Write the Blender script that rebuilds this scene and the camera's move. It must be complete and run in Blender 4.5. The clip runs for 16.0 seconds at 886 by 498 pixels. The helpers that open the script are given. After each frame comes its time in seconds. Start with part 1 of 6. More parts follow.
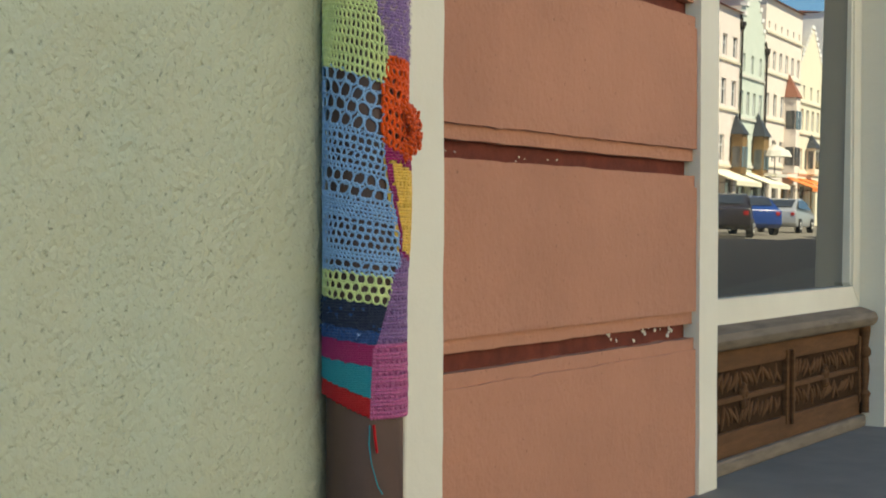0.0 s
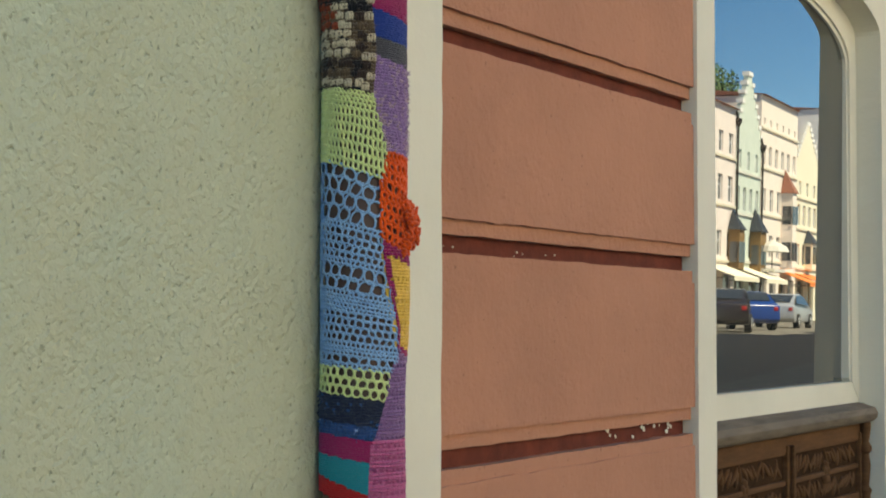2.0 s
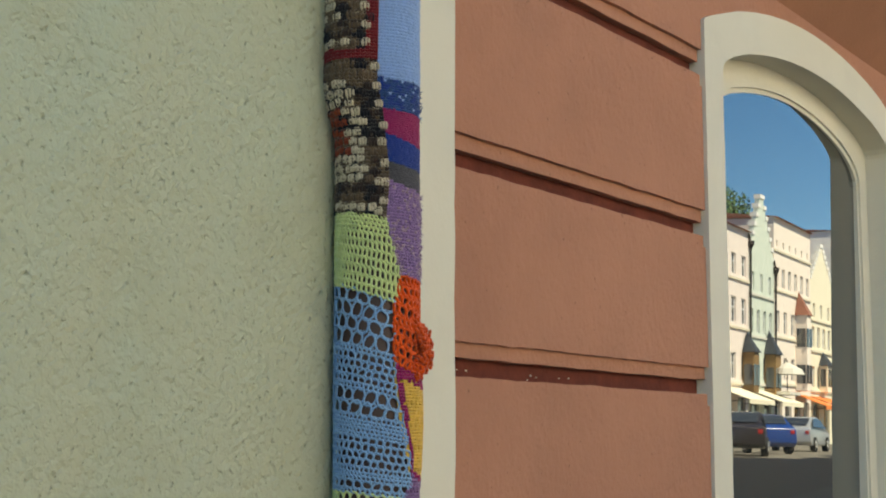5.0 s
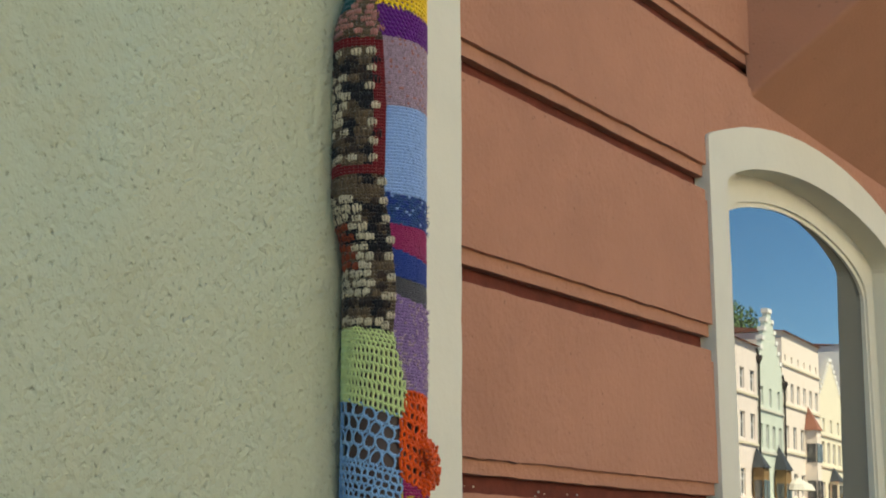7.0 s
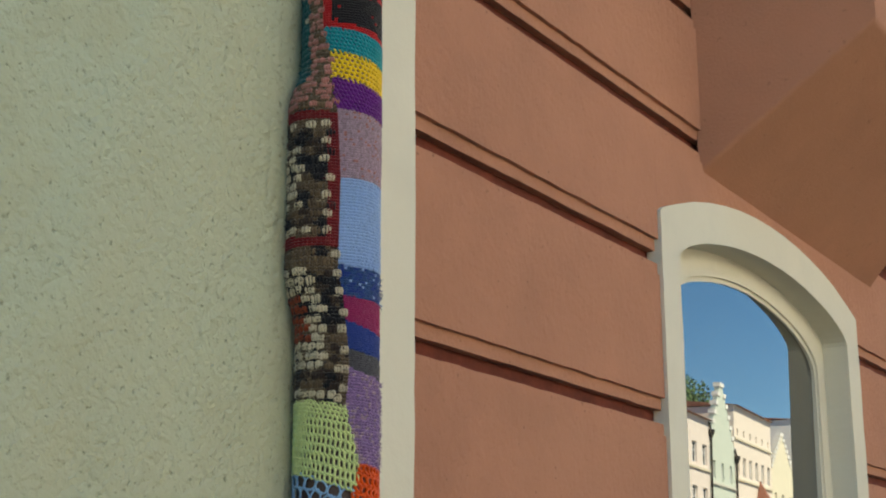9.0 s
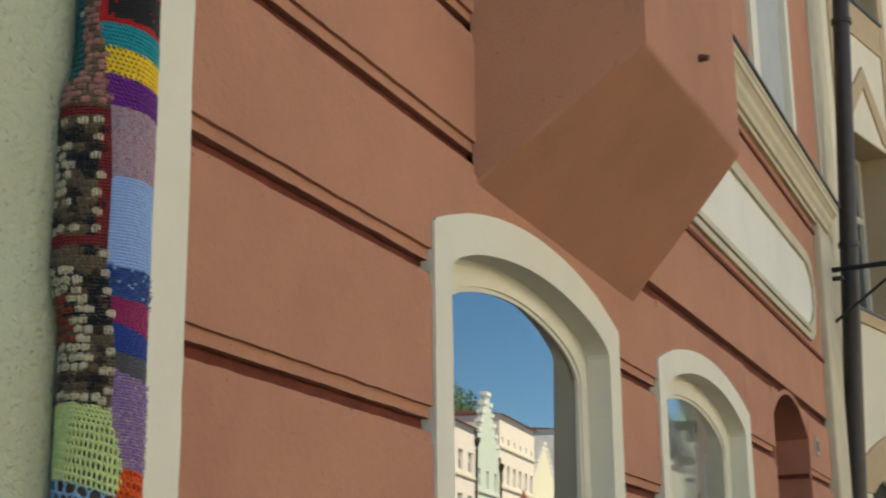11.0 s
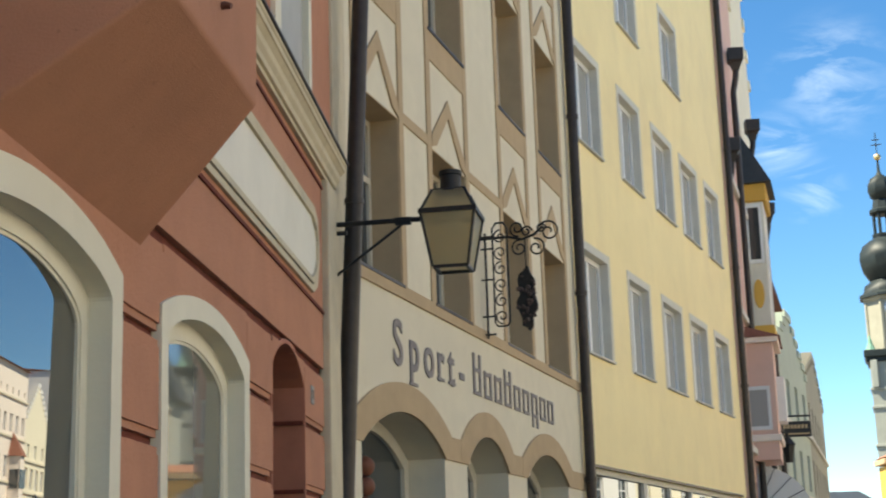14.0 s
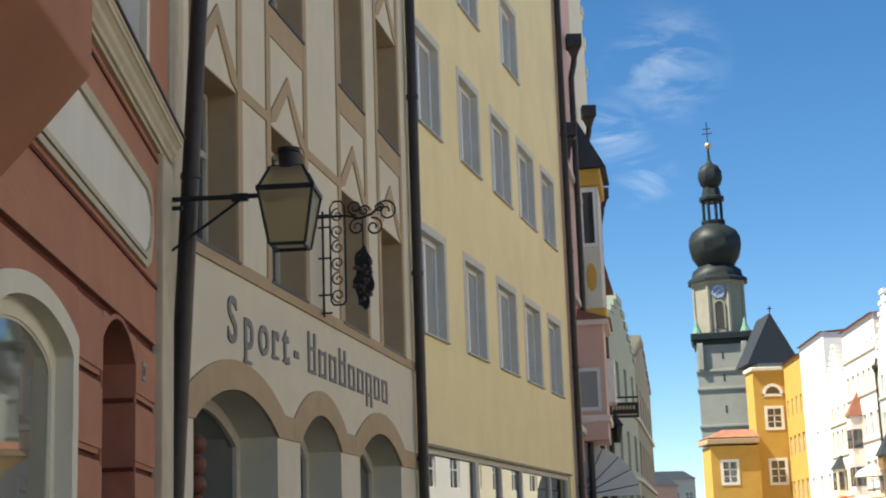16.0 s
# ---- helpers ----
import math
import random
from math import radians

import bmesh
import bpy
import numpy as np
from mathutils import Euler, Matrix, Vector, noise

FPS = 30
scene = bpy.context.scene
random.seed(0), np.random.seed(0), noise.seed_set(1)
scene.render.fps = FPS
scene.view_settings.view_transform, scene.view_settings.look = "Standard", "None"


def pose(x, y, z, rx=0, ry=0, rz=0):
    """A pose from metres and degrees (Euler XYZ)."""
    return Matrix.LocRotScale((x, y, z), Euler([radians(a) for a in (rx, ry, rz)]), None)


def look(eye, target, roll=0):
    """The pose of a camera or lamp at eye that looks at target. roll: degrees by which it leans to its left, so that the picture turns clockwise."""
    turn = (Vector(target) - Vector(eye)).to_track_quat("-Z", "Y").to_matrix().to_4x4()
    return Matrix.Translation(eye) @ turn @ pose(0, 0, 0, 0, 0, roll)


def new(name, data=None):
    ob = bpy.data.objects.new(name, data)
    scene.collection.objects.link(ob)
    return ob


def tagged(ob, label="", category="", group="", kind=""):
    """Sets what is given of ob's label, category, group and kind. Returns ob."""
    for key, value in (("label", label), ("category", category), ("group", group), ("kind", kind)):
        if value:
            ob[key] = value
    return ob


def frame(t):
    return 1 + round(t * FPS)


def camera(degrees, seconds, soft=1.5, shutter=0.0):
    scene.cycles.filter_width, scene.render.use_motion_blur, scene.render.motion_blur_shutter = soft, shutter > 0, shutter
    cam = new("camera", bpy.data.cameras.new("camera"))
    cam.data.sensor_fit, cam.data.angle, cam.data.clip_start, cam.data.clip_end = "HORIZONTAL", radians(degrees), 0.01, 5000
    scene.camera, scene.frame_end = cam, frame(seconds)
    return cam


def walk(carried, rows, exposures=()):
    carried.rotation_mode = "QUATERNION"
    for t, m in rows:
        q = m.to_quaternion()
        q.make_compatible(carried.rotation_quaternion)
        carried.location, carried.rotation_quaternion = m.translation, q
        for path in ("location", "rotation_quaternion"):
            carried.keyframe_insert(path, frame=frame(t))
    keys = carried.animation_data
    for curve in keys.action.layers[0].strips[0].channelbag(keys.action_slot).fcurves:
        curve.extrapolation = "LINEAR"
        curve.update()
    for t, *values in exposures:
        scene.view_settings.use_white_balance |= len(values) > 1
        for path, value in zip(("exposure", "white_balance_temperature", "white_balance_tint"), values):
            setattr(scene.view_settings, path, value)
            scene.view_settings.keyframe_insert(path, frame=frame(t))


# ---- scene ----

cam = camera(33.236, 16.0, soft=1.9, shutter=0.4)
EYE = 0.685
# seconds, then the camera's turn in degrees about x, y and z: it stands on a tripod, tilts up and pans
TURNS = [
    (0.0, 89.160, -0.172, -56.618),
    (0.5, 90.069, -0.201, -56.645),
    (1.0, 91.065, -0.143, -56.677),
    (1.5, 91.959, -0.177, -56.691),
    (2.0, 92.831, -0.174, -56.695),
    (2.5, 93.610, -0.189, -56.679),
    (3.0, 94.405, -0.186, -56.648),
    (5.5, 98.642, 0.040, -56.055),
    (6.0, 99.818, 0.052, -55.968),
    (6.5, 100.910, 0.035, -55.914),
    (7.0, 102.015, 0.039, -55.902),
    (7.5, 102.951, 0.060, -55.962),
    (8.0, 103.825, 0.084, -56.175),
    (10.5, 105.256, 0.547, -63.449),
    (11.0, 105.000, 0.678, -66.584),
    (11.5, 104.679, 0.811, -69.808),
    (12.0, 104.295, 1.107, -73.505),
    (12.5, 103.861, 1.354, -76.910),
    (13.0, 103.364, 1.543, -80.262),
    (13.5, 102.925, 1.643, -83.065),
    (14.0, 102.518, 1.785, -85.640),
    (14.5, 102.180, 1.816, -87.666),
    (15.0, 101.886, 1.876, -89.473),
    (15.5, 101.666, 1.876, -90.868),
    (16.0, 101.506, 1.932, -92.026),
]
walk(cam, [(t, pose(0, 0, EYE, rx, ry, rz)) for t, rx, ry, rz in TURNS], [(0.0, 2.08, 7550, -1), (2.5, 1.98, 7550, -1), (8.0, 1.91, 7550, -1), (11.0, 1.84, 7550, -1), (12.5, 1.86, 7450, 0), (13.5, 1.72, 7350, 1), (14.5, 1.49, 7250, 3), (16.0, 1.05, 6900, 5)])

# ---- world, sun, exposure ----
WISPS = (((0.93, -0.19, 0.31), 0.05), ((0.95, -0.157, 0.271), 0.03), ((0.954, -0.177, 0.24), 0.028))
SUN_TO = Vector((-0.16, 0.72, 1.05)).normalized()
world = bpy.data.worlds.new("world")
scene.world = world
world.use_nodes = True
wn = world.node_tree
sky = wn.nodes.new("ShaderNodeTexSky")
sky.sky_type, sky.sun_disc = "NISHITA", False
sky.sun_elevation = math.asin(SUN_TO.z)
sky.sun_rotation = math.atan2(SUN_TO.x, SUN_TO.y)
sky.altitude, sky.air_density, sky.dust_density, sky.ozone_density = 800, 0.85, 0.05, 3.5
wn.nodes["Background"].inputs["Strength"].default_value = 0.085
deep = wn.nodes.new("ShaderNodeHueSaturation")
deep.inputs["Saturation"].default_value = 1.24
wn.links.new(sky.outputs[0], deep.inputs["Color"])
# thin fair-weather wisps
wc = wn.nodes.new("ShaderNodeTexCoord")
wm = wn.nodes.new("ShaderNodeMapping")
wm.inputs["Scale"].default_value = (9, 9, 26)
wm.inputs["Rotation"].default_value = (0.15, 0.1, 0.3)
wz = wn.nodes.new("ShaderNodeTexNoise")
wz.inputs["Scale"].default_value, wz.inputs["Detail"].default_value, wz.inputs["Roughness"].default_value, wz.inputs["Distortion"].default_value = 1.6, 7, 0.6, 0.5
wn.links.new(wc.outputs["Generated"], wm.inputs["Vector"])
wn.links.new(wm.outputs[0], wz.inputs["Vector"])
wr = wn.nodes.new("ShaderNodeMapRange")
wr.inputs["From Min"].default_value, wr.inputs["From Max"].default_value = 0.44, 1.15
wn.links.new(wz.outputs["Fac"], wr.inputs["Value"])
total = None
for direction, reach in WISPS:
    vd = wn.nodes.new("ShaderNodeVectorMath")
    vd.operation = "DISTANCE"
    vd.inputs[1].default_value = direction
    wn.links.new(wc.outputs["Generated"], vd.inputs[0])
    rr = wn.nodes.new("ShaderNodeMapRange")
    rr.interpolation_type = "SMOOTHSTEP"
    rr.inputs["From Min"].default_value, rr.inputs["From Max"].default_value = reach, 0.0
    wn.links.new(vd.outputs["Value"], rr.inputs["Value"])
    if total is None:
        total = rr.outputs[0]
    else:
        ad = wn.nodes.new("ShaderNodeMath")
        ad.operation = "MAXIMUM"
        wn.links.new(total, ad.inputs[0])
        wn.links.new(rr.outputs[0], ad.inputs[1])
        total = ad.outputs[0]
mu = wn.nodes.new("ShaderNodeMath")
mu.operation = "MULTIPLY"
wn.links.new(wr.outputs[0], mu.inputs[0])
wn.links.new(total, mu.inputs[1])
cl = wn.nodes.new("ShaderNodeMix")
cl.data_type = "RGBA"
cl.inputs["B"].default_value = (7.5, 8.0, 8.6, 1)
wn.links.new(mu.outputs[0], cl.inputs["Factor"])
wn.links.new(deep.outputs[0], cl.inputs["A"])
wn.links.new(cl.outputs["Result"], wn.nodes["Background"].inputs["Color"])
sun_data = bpy.data.lights.new("sun", "SUN")
sun_data.energy, sun_data.angle, sun_data.color = 5.0, radians(0.53), (1.0, 0.94, 0.84)
sun = new("sun", sun_data)
sun.matrix_world = look(SUN_TO * 60, (0, 0, 0))


# ---- materials ----
def mat(name, color, rough=0.85, vary=0.12, scale=6.0, grain=0.0, grain_scale=180.0, dark=None, dark_scale=1.2, dark_amount=0.0, metal=0.0, spec=0.35, relief=0.004, per_object=0.0, stretch=(1, 1, 1), specks=0.0, speck_scale=38.0):
    """A surface with mottled colour, broad stains and a fine relief, all in metres."""
    m = bpy.data.materials.new(name)
    m.use_nodes = True
    nt = m.node_tree
    b = nt.nodes["Principled BSDF"]
    b.inputs["Roughness"].default_value, b.inputs["Metallic"].default_value = rough, metal
    b.inputs["Specular IOR Level"].default_value = spec
    tc = nt.nodes.new("ShaderNodeTexCoord")
    mp = nt.nodes.new("ShaderNodeMapping")
    mp.inputs["Scale"].default_value = stretch
    nt.links.new(tc.outputs["Object"], mp.inputs["Vector"])

    def noise_node(sc, detail, rough_=0.6):
        n = nt.nodes.new("ShaderNodeTexNoise")
        n.inputs["Scale"].default_value, n.inputs["Detail"].default_value, n.inputs["Roughness"].default_value = sc, detail, rough_
        nt.links.new(mp.outputs[0], n.inputs["Vector"])
        return n

    def mix(fac, a, bcol, blend="MIX"):
        n = nt.nodes.new("ShaderNodeMix")
        n.data_type, n.blend_type = "RGBA", blend
        for sock, v in ((n.inputs["Factor"], fac), (n.inputs["A"], a), (n.inputs["B"], bcol)):
            if hasattr(v, "links"):
                nt.links.new(v, sock)
            else:
                sock.default_value = v
        return n.outputs["Result"]

    n1 = noise_node(scale, 6)
    r1 = nt.nodes.new("ShaderNodeMapRange")
    r1.inputs["From Min"].default_value, r1.inputs["From Max"].default_value = 0.3, 0.7
    r1.inputs["To Min"].default_value, r1.inputs["To Max"].default_value = 1 - vary, 1 + vary
    nt.links.new(n1.outputs["Fac"], r1.inputs["Value"])
    vm = nt.nodes.new("ShaderNodeVectorMath")
    vm.operation = "SCALE"
    vm.inputs[0].default_value = color
    nt.links.new(r1.outputs[0], vm.inputs["Scale"])
    col = vm.outputs[0]
    if dark is not None:
        n2 = noise_node(dark_scale, 8, 0.7)
        r2 = nt.nodes.new("ShaderNodeMapRange")
        r2.inputs["From Min"].default_value, r2.inputs["From Max"].default_value = 0.5, 0.75
        r2.inputs["To Max"].default_value = dark_amount
        nt.links.new(n2.outputs["Fac"], r2.inputs["Value"])
        col = mix(r2.outputs[0], col, (*dark, 1))
    if specks:
        n4 = noise_node(speck_scale, 2, 0.4)
        r4 = nt.nodes.new("ShaderNodeMapRange")
        r4.inputs["From Min"].default_value, r4.inputs["From Max"].default_value = 0.70, 0.76
        r4.inputs["To Max"].default_value = specks
        nt.links.new(n4.outputs["Fac"], r4.inputs["Value"])
        col = mix(r4.outputs[0], col, (*[0.35 * q for q in color], 1))
    if per_object:
        oi = nt.nodes.new("ShaderNodeObjectInfo")
        r3 = nt.nodes.new("ShaderNodeMapRange")
        r3.inputs["To Min"].default_value, r3.inputs["To Max"].default_value = 1 - per_object, 1 + per_object
        nt.links.new(oi.outputs["Random"], r3.inputs["Value"])
        v2 = nt.nodes.new("ShaderNodeVectorMath")
        v2.operation = "SCALE"
        nt.links.new(col, v2.inputs[0])
        nt.links.new(r3.outputs[0], v2.inputs["Scale"])
        col = v2.outputs[0]
    nt.links.new(col, b.inputs["Base Color"])
    if grain:
        n3 = noise_node(grain_scale, 5, 0.65)
        bp = nt.nodes.new("ShaderNodeBump")
        bp.inputs["Strength"].default_value, bp.inputs["Distance"].default_value = min(1.0, grain), relief
        nt.links.new(n3.outputs["Fac"], bp.inputs["Height"])
        nt.links.new(bp.outputs[0], b.inputs["Normal"])
    return m


def glass(name, tint=(0.02, 0.025, 0.03), rough=0.02, ior=1.9):
    """Shop glass before a dark room: a dark pane whose gloss mirrors the street."""
    m = bpy.data.materials.new(name)
    m.use_nodes = True
    b = m.node_tree.nodes["Principled BSDF"]
    b.inputs["Base Color"].default_value = (*tint, 1)
    b.inputs["Roughness"].default_value = rough
    b.inputs["IOR"].default_value = ior
    return m


M_RED = mat("terracotta_render", (0.46, 0.212, 0.13), 0.9, 0.08, 3.0, 0.9, 42.0, (0.36, 0.165, 0.105), 1.3, 0.55, relief=0.007, specks=0.6, speck_scale=80.0)
M_FIELD = mat("white_plaster", (0.74, 0.70, 0.61), 0.85, 0.04, 3.0, 0.2, 40.0, (0.60, 0.56, 0.47), 1.4, 0.4)
# Dark red joint paint, deepened so the colour also carries the grooves' shade.
M_GROOVE = mat("groove_render", (0.135, 0.029, 0.016), 0.9, 0.3, 14.0, 0.3, 90.0)
def roughcast():
    """Pale green spatter render: soft lumps, fine grit, small pits and faint damp runs."""
    m = bpy.data.materials.new("green_roughcast")
    m.use_nodes = True
    nt = m.node_tree
    b = nt.nodes["Principled BSDF"]
    b.inputs["Roughness"].default_value, b.inputs["Specular IOR Level"].default_value = 0.95, 0.2
    tc = nt.nodes.new("ShaderNodeTexCoord")

    def noise_at(sc, detail, rough_, stretch=(1, 1, 1), turn=(0, 0, 0), warp=0.0):
        mp = nt.nodes.new("ShaderNodeMapping")
        mp.inputs["Scale"].default_value, mp.inputs["Rotation"].default_value = stretch, turn
        n = nt.nodes.new("ShaderNodeTexNoise")
        n.inputs["Scale"].default_value, n.inputs["Detail"].default_value = sc, detail
        n.inputs["Roughness"].default_value, n.inputs["Distortion"].default_value = rough_, warp
        nt.links.new(tc.outputs["Object"], mp.inputs["Vector"])
        nt.links.new(mp.outputs[0], n.inputs["Vector"])
        return n.outputs["Fac"]

    def span_of(v, a, c, lo, hi):
        r = nt.nodes.new("ShaderNodeMapRange")
        for key, q in (("From Min", a), ("From Max", c), ("To Min", lo), ("To Max", hi)):
            r.inputs[key].default_value = q
        nt.links.new(v, r.inputs["Value"])
        return r.outputs[0]

    def blend(fac, a, c):
        n = nt.nodes.new("ShaderNodeMix")
        n.data_type = "RGBA"
        nt.links.new(fac, n.inputs["Factor"])
        if hasattr(a, "links"):
            nt.links.new(a, n.inputs["A"])
        else:
            n.inputs["A"].default_value = (*a, 1)
        n.inputs["B"].default_value = (*c, 1)
        return n.outputs["Result"]

    def sums(a, c, k):
        n = nt.nodes.new("ShaderNodeMath")
        n.operation = "MULTIPLY_ADD"
        nt.links.new(c, n.inputs[0])
        n.inputs[1].default_value = k
        nt.links.new(a, n.inputs[2])
        return n.outputs[0]

    broad = noise_at(2.6, 3, 0.5, (1, 1, 0.28))
    col = blend(span_of(broad, 0.46, 0.62, 0, 0.75), (0.455, 0.462, 0.322), (0.428, 0.480, 0.358))
    col = blend(span_of(noise_at(7.0, 4, 0.6), 0.50, 0.70, 0, 0.45), col, (0.41, 0.40, 0.262))
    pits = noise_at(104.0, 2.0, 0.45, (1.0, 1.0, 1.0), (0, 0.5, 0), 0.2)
    # Pits are darkened as well as sunk: their shade is put into the colour.
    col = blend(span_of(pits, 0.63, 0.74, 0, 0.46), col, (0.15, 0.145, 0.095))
    runs = noise_at(11.0, 5, 0.65, (1, 1, 0.14))
    patch = span_of(noise_at(1.5, 2, 0.5), 0.54, 0.66, 0, 1)
    mul = nt.nodes.new("ShaderNodeMath")
    mul.operation = "MULTIPLY"
    nt.links.new(span_of(runs, 0.62, 0.74, 0, 0.35), mul.inputs[0])
    nt.links.new(patch, mul.inputs[1])
    col = blend(mul.outputs[0], col, (0.20, 0.195, 0.135))
    nt.links.new(col, b.inputs["Base Color"])
    lumps = noise_at(66.0, 2, 0.5, (1.0, 1.0, 1.05), (0, 0.5, 0))
    height = sums(lumps, noise_at(120.0, 2, 0.5), 0.18)
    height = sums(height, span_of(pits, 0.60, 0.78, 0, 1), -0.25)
    bp = nt.nodes.new("ShaderNodeBump")
    bp.inputs["Strength"].default_value, bp.inputs["Distance"].default_value = 0.78, 0.011
    nt.links.new(height, bp.inputs["Height"])
    nt.links.new(bp.outputs[0], b.inputs["Normal"])
    return m


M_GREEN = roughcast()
M_CREAM = mat("cream_paint", (0.72, 0.668, 0.535), 0.75, 0.05, 4.0, 0.3, 34.0, (0.58, 0.53, 0.42), 2.0, 0.35)
M_CREAMOLD = mat("weathered_cream_paint", (0.56, 0.485, 0.345), 0.85, 0.08, 4.0, 0.3, 34.0, (0.36, 0.32, 0.24), 2.2, 0.6)
M_WHITE = mat("off_white_render", (0.68, 0.608, 0.465), 0.85, 0.05, 4.0, 0.25, 60.0, (0.53, 0.47, 0.37), 1.0, 0.4)
M_BEIGE = mat("beige_render", (0.45, 0.33, 0.20), 0.9, 0.06, 4.0, 0.25, 60.0)
M_YELLOW = mat("pale_yellow_render", (0.90, 0.745, 0.415), 0.9, 0.05, 1.1, 0.1, 30.0, (0.70, 0.56, 0.32), 0.45, 0.5, stretch=(1, 1, 0.75))
M_IRON = mat("black_iron", (0.025, 0.024, 0.023), 0.5, 0.25, 30.0, 0.2, 200.0, metal=0.3)
M_PIPE = mat("dark_brown_pipe", (0.035, 0.026, 0.022), 0.45, 0.25, 10.0, 0.1, 80.0)
M_BROWN = mat("brown_pipe", (0.088, 0.048, 0.036), 0.5, 0.15, 8.0, 0.1, 100.0)
M_GLASS = glass("shop_glass", (0.034, 0.033, 0.026), ior=2.8, rough=0.0)
M_DISPLAY = glass("display_glass", (0.15, 0.145, 0.112), 0.03, 1.55)
M_PAVE = mat("grey_paving", (0.195, 0.18, 0.15), 0.9, 0.12, 5.0, 0.4, 60.0, (0.13, 0.12, 0.105), 1.0, 0.5)
M_ROAD = mat("granite_setts", (0.16, 0.142, 0.115), 0.9, 0.15, 3.0, 0.4, 80.0)
M_WOOD = mat("carved_oak", (0.118, 0.058, 0.026), 0.8, 0.25, 9.0, 0.3, 120.0, (0.06, 0.036, 0.02), 3.0, 0.5, spec=0.12, stretch=(1, 1, 6))


M_BEAD = mat("grey_bead_paint", (0.27, 0.26, 0.235), 0.6, 0.06, 5.0, 0.1, 60.0)
M_GREYBEAD = mat("grey_paint", (0.42, 0.41, 0.38), 0.6, 0.06, 5.0, 0.1, 60.0)
M_WOODGREY = mat("weathered_oak", (0.20, 0.16, 0.118), 0.9, 0.3, 8.0, 0.4, 90.0, (0.12, 0.09, 0.07), 4.0, 0.5, stretch=(1, 5, 5), spec=0.1)
# Rooms and tower openings: their lack of light is put into a near-black colour.
M_INNERSHADE = mat("inner_shade", (0.06, 0.055, 0.05), 0.9, 0.2, 2.0)
M_DEEPRED = mat("deep_red_paint", (0.41, 0.16, 0.10), 0.85, 0.1, 5.0, 0.2, 60.0)
PANE_TILT, PANE_TURN = 0.85, 0.435
# The oak again, with the shade between the carved leaves put into its colour.
M_WOODSHADE = mat("shaded_oak_ground", (0.045, 0.024, 0.012), 0.95, 0.3, 12.0, spec=0.05)
M_FRAME = mat("white_frame_paint", (0.60, 0.54, 0.43), 0.5, 0.04, 6.0)
M_FRAMEW = mat("pale_frame_paint", (0.70, 0.70, 0.70), 0.45, 0.04, 6.0)
M_GREYW = mat("pale_grey_render", (0.60, 0.57, 0.50), 0.85, 0.06, 5.0, 0.2, 60.0)
M_CURTAIN = glass("curtained_glass", (0.36, 0.355, 0.34), 0.06, 1.6)
# The front's terracotta, darkened: part of the oriel's shade is put into its colour.
M_ORIELSHADE = mat("shaded_oriel_render", (0.415, 0.19, 0.113), 0.9, 0.09, 2.0, 0.6, 110.0, (0.30, 0.14, 0.085), 1.1, 0.6, relief=0.004, specks=0.3, speck_scale=40.0)
M_PANE = glass("window_glass", (0.035, 0.04, 0.045), 0.03)
M_LETTER = mat("grey_letter_paint", (0.21, 0.185, 0.18), 0.7, 0.2, 30.0)
M_RUST = mat("brown_ornament", (0.17, 0.060, 0.032), 0.6, 0.15, 20.0)
M_CREST = mat("crest_paint", (0.08, 0.055, 0.05), 0.6, 0.4, 40.0)


def lamp_glass():
    m = bpy.data.materials.new("lantern_glass")
    m.use_nodes = True
    nt = m.node_tree
    b = nt.nodes["Principled BSDF"]
    b.inputs["Base Color"].default_value = (0.48, 0.42, 0.28, 1)
    b.inputs["Roughness"].default_value = 0.25
    tr = nt.nodes.new("ShaderNodeBsdfTranslucent")
    tr.inputs["Color"].default_value = (0.70, 0.63, 0.45, 1)
    tp = nt.nodes.new("ShaderNodeBsdfTransparent")
    tp.inputs["Color"].default_value = (0.82, 0.76, 0.58, 1)
    m1, m2 = nt.nodes.new("ShaderNodeMixShader"), nt.nodes.new("ShaderNodeMixShader")
    m1.inputs[0].default_value, m2.inputs[0].default_value = 0.5, 0.45
    nt.links.new(b.outputs[0], m1.inputs[1])
    nt.links.new(tr.outputs[0], m1.inputs[2])
    nt.links.new(m1.outputs[0], m2.inputs[1])
    nt.links.new(tp.outputs[0], m2.inputs[2])
    nt.links.new(m2.outputs[0], nt.nodes["Material Output"].inputs["Surface"])
    return m


M_LAMPGLASS = lamp_glass()
M_SPORT = pose(11.3, 1.55, 0, 0, 0, -12.7)
M_YEL = Matrix.Translation(M_SPORT @ Vector((8.85, 0, 0))) @ pose(0, 0, 0, 0, 0, -17.4)
M_OPINK = mat("pink_render", (0.66, 0.44, 0.36), 0.9, 0.06, 1.5, 0.1, 20.0)
M_PALEPINK = mat("pale_pink_render", (0.80, 0.69, 0.62), 0.9, 0.06, 1.5, 0.1, 20.0)
M_BAYWOOD = mat("brown_bay_paint", (0.22, 0.13, 0.05), 0.8, 0.15, 3.0)
# Mint render with a farther house's shade put into its colour.
M_MINTSHADE = mat("shaded_mint_render", (0.40, 0.45, 0.37), 0.9, 0.06, 1.5, 0.1, 20.0)
M_MINT = mat("mint_render", (0.60, 0.65, 0.56), 0.9, 0.06, 1.5, 0.1, 20.0)
M_PEACH = mat("peach_render", (0.82, 0.715, 0.62), 0.9, 0.05, 1.5, 0.1, 20.0)
M_OCREAM = mat("pale_cream_render", (0.79, 0.72, 0.55), 0.9, 0.05, 1.5, 0.1, 20.0)
M_OWHITE = mat("white_render", (0.80, 0.78, 0.74), 0.9, 0.04, 1.5, 0.1, 20.0)
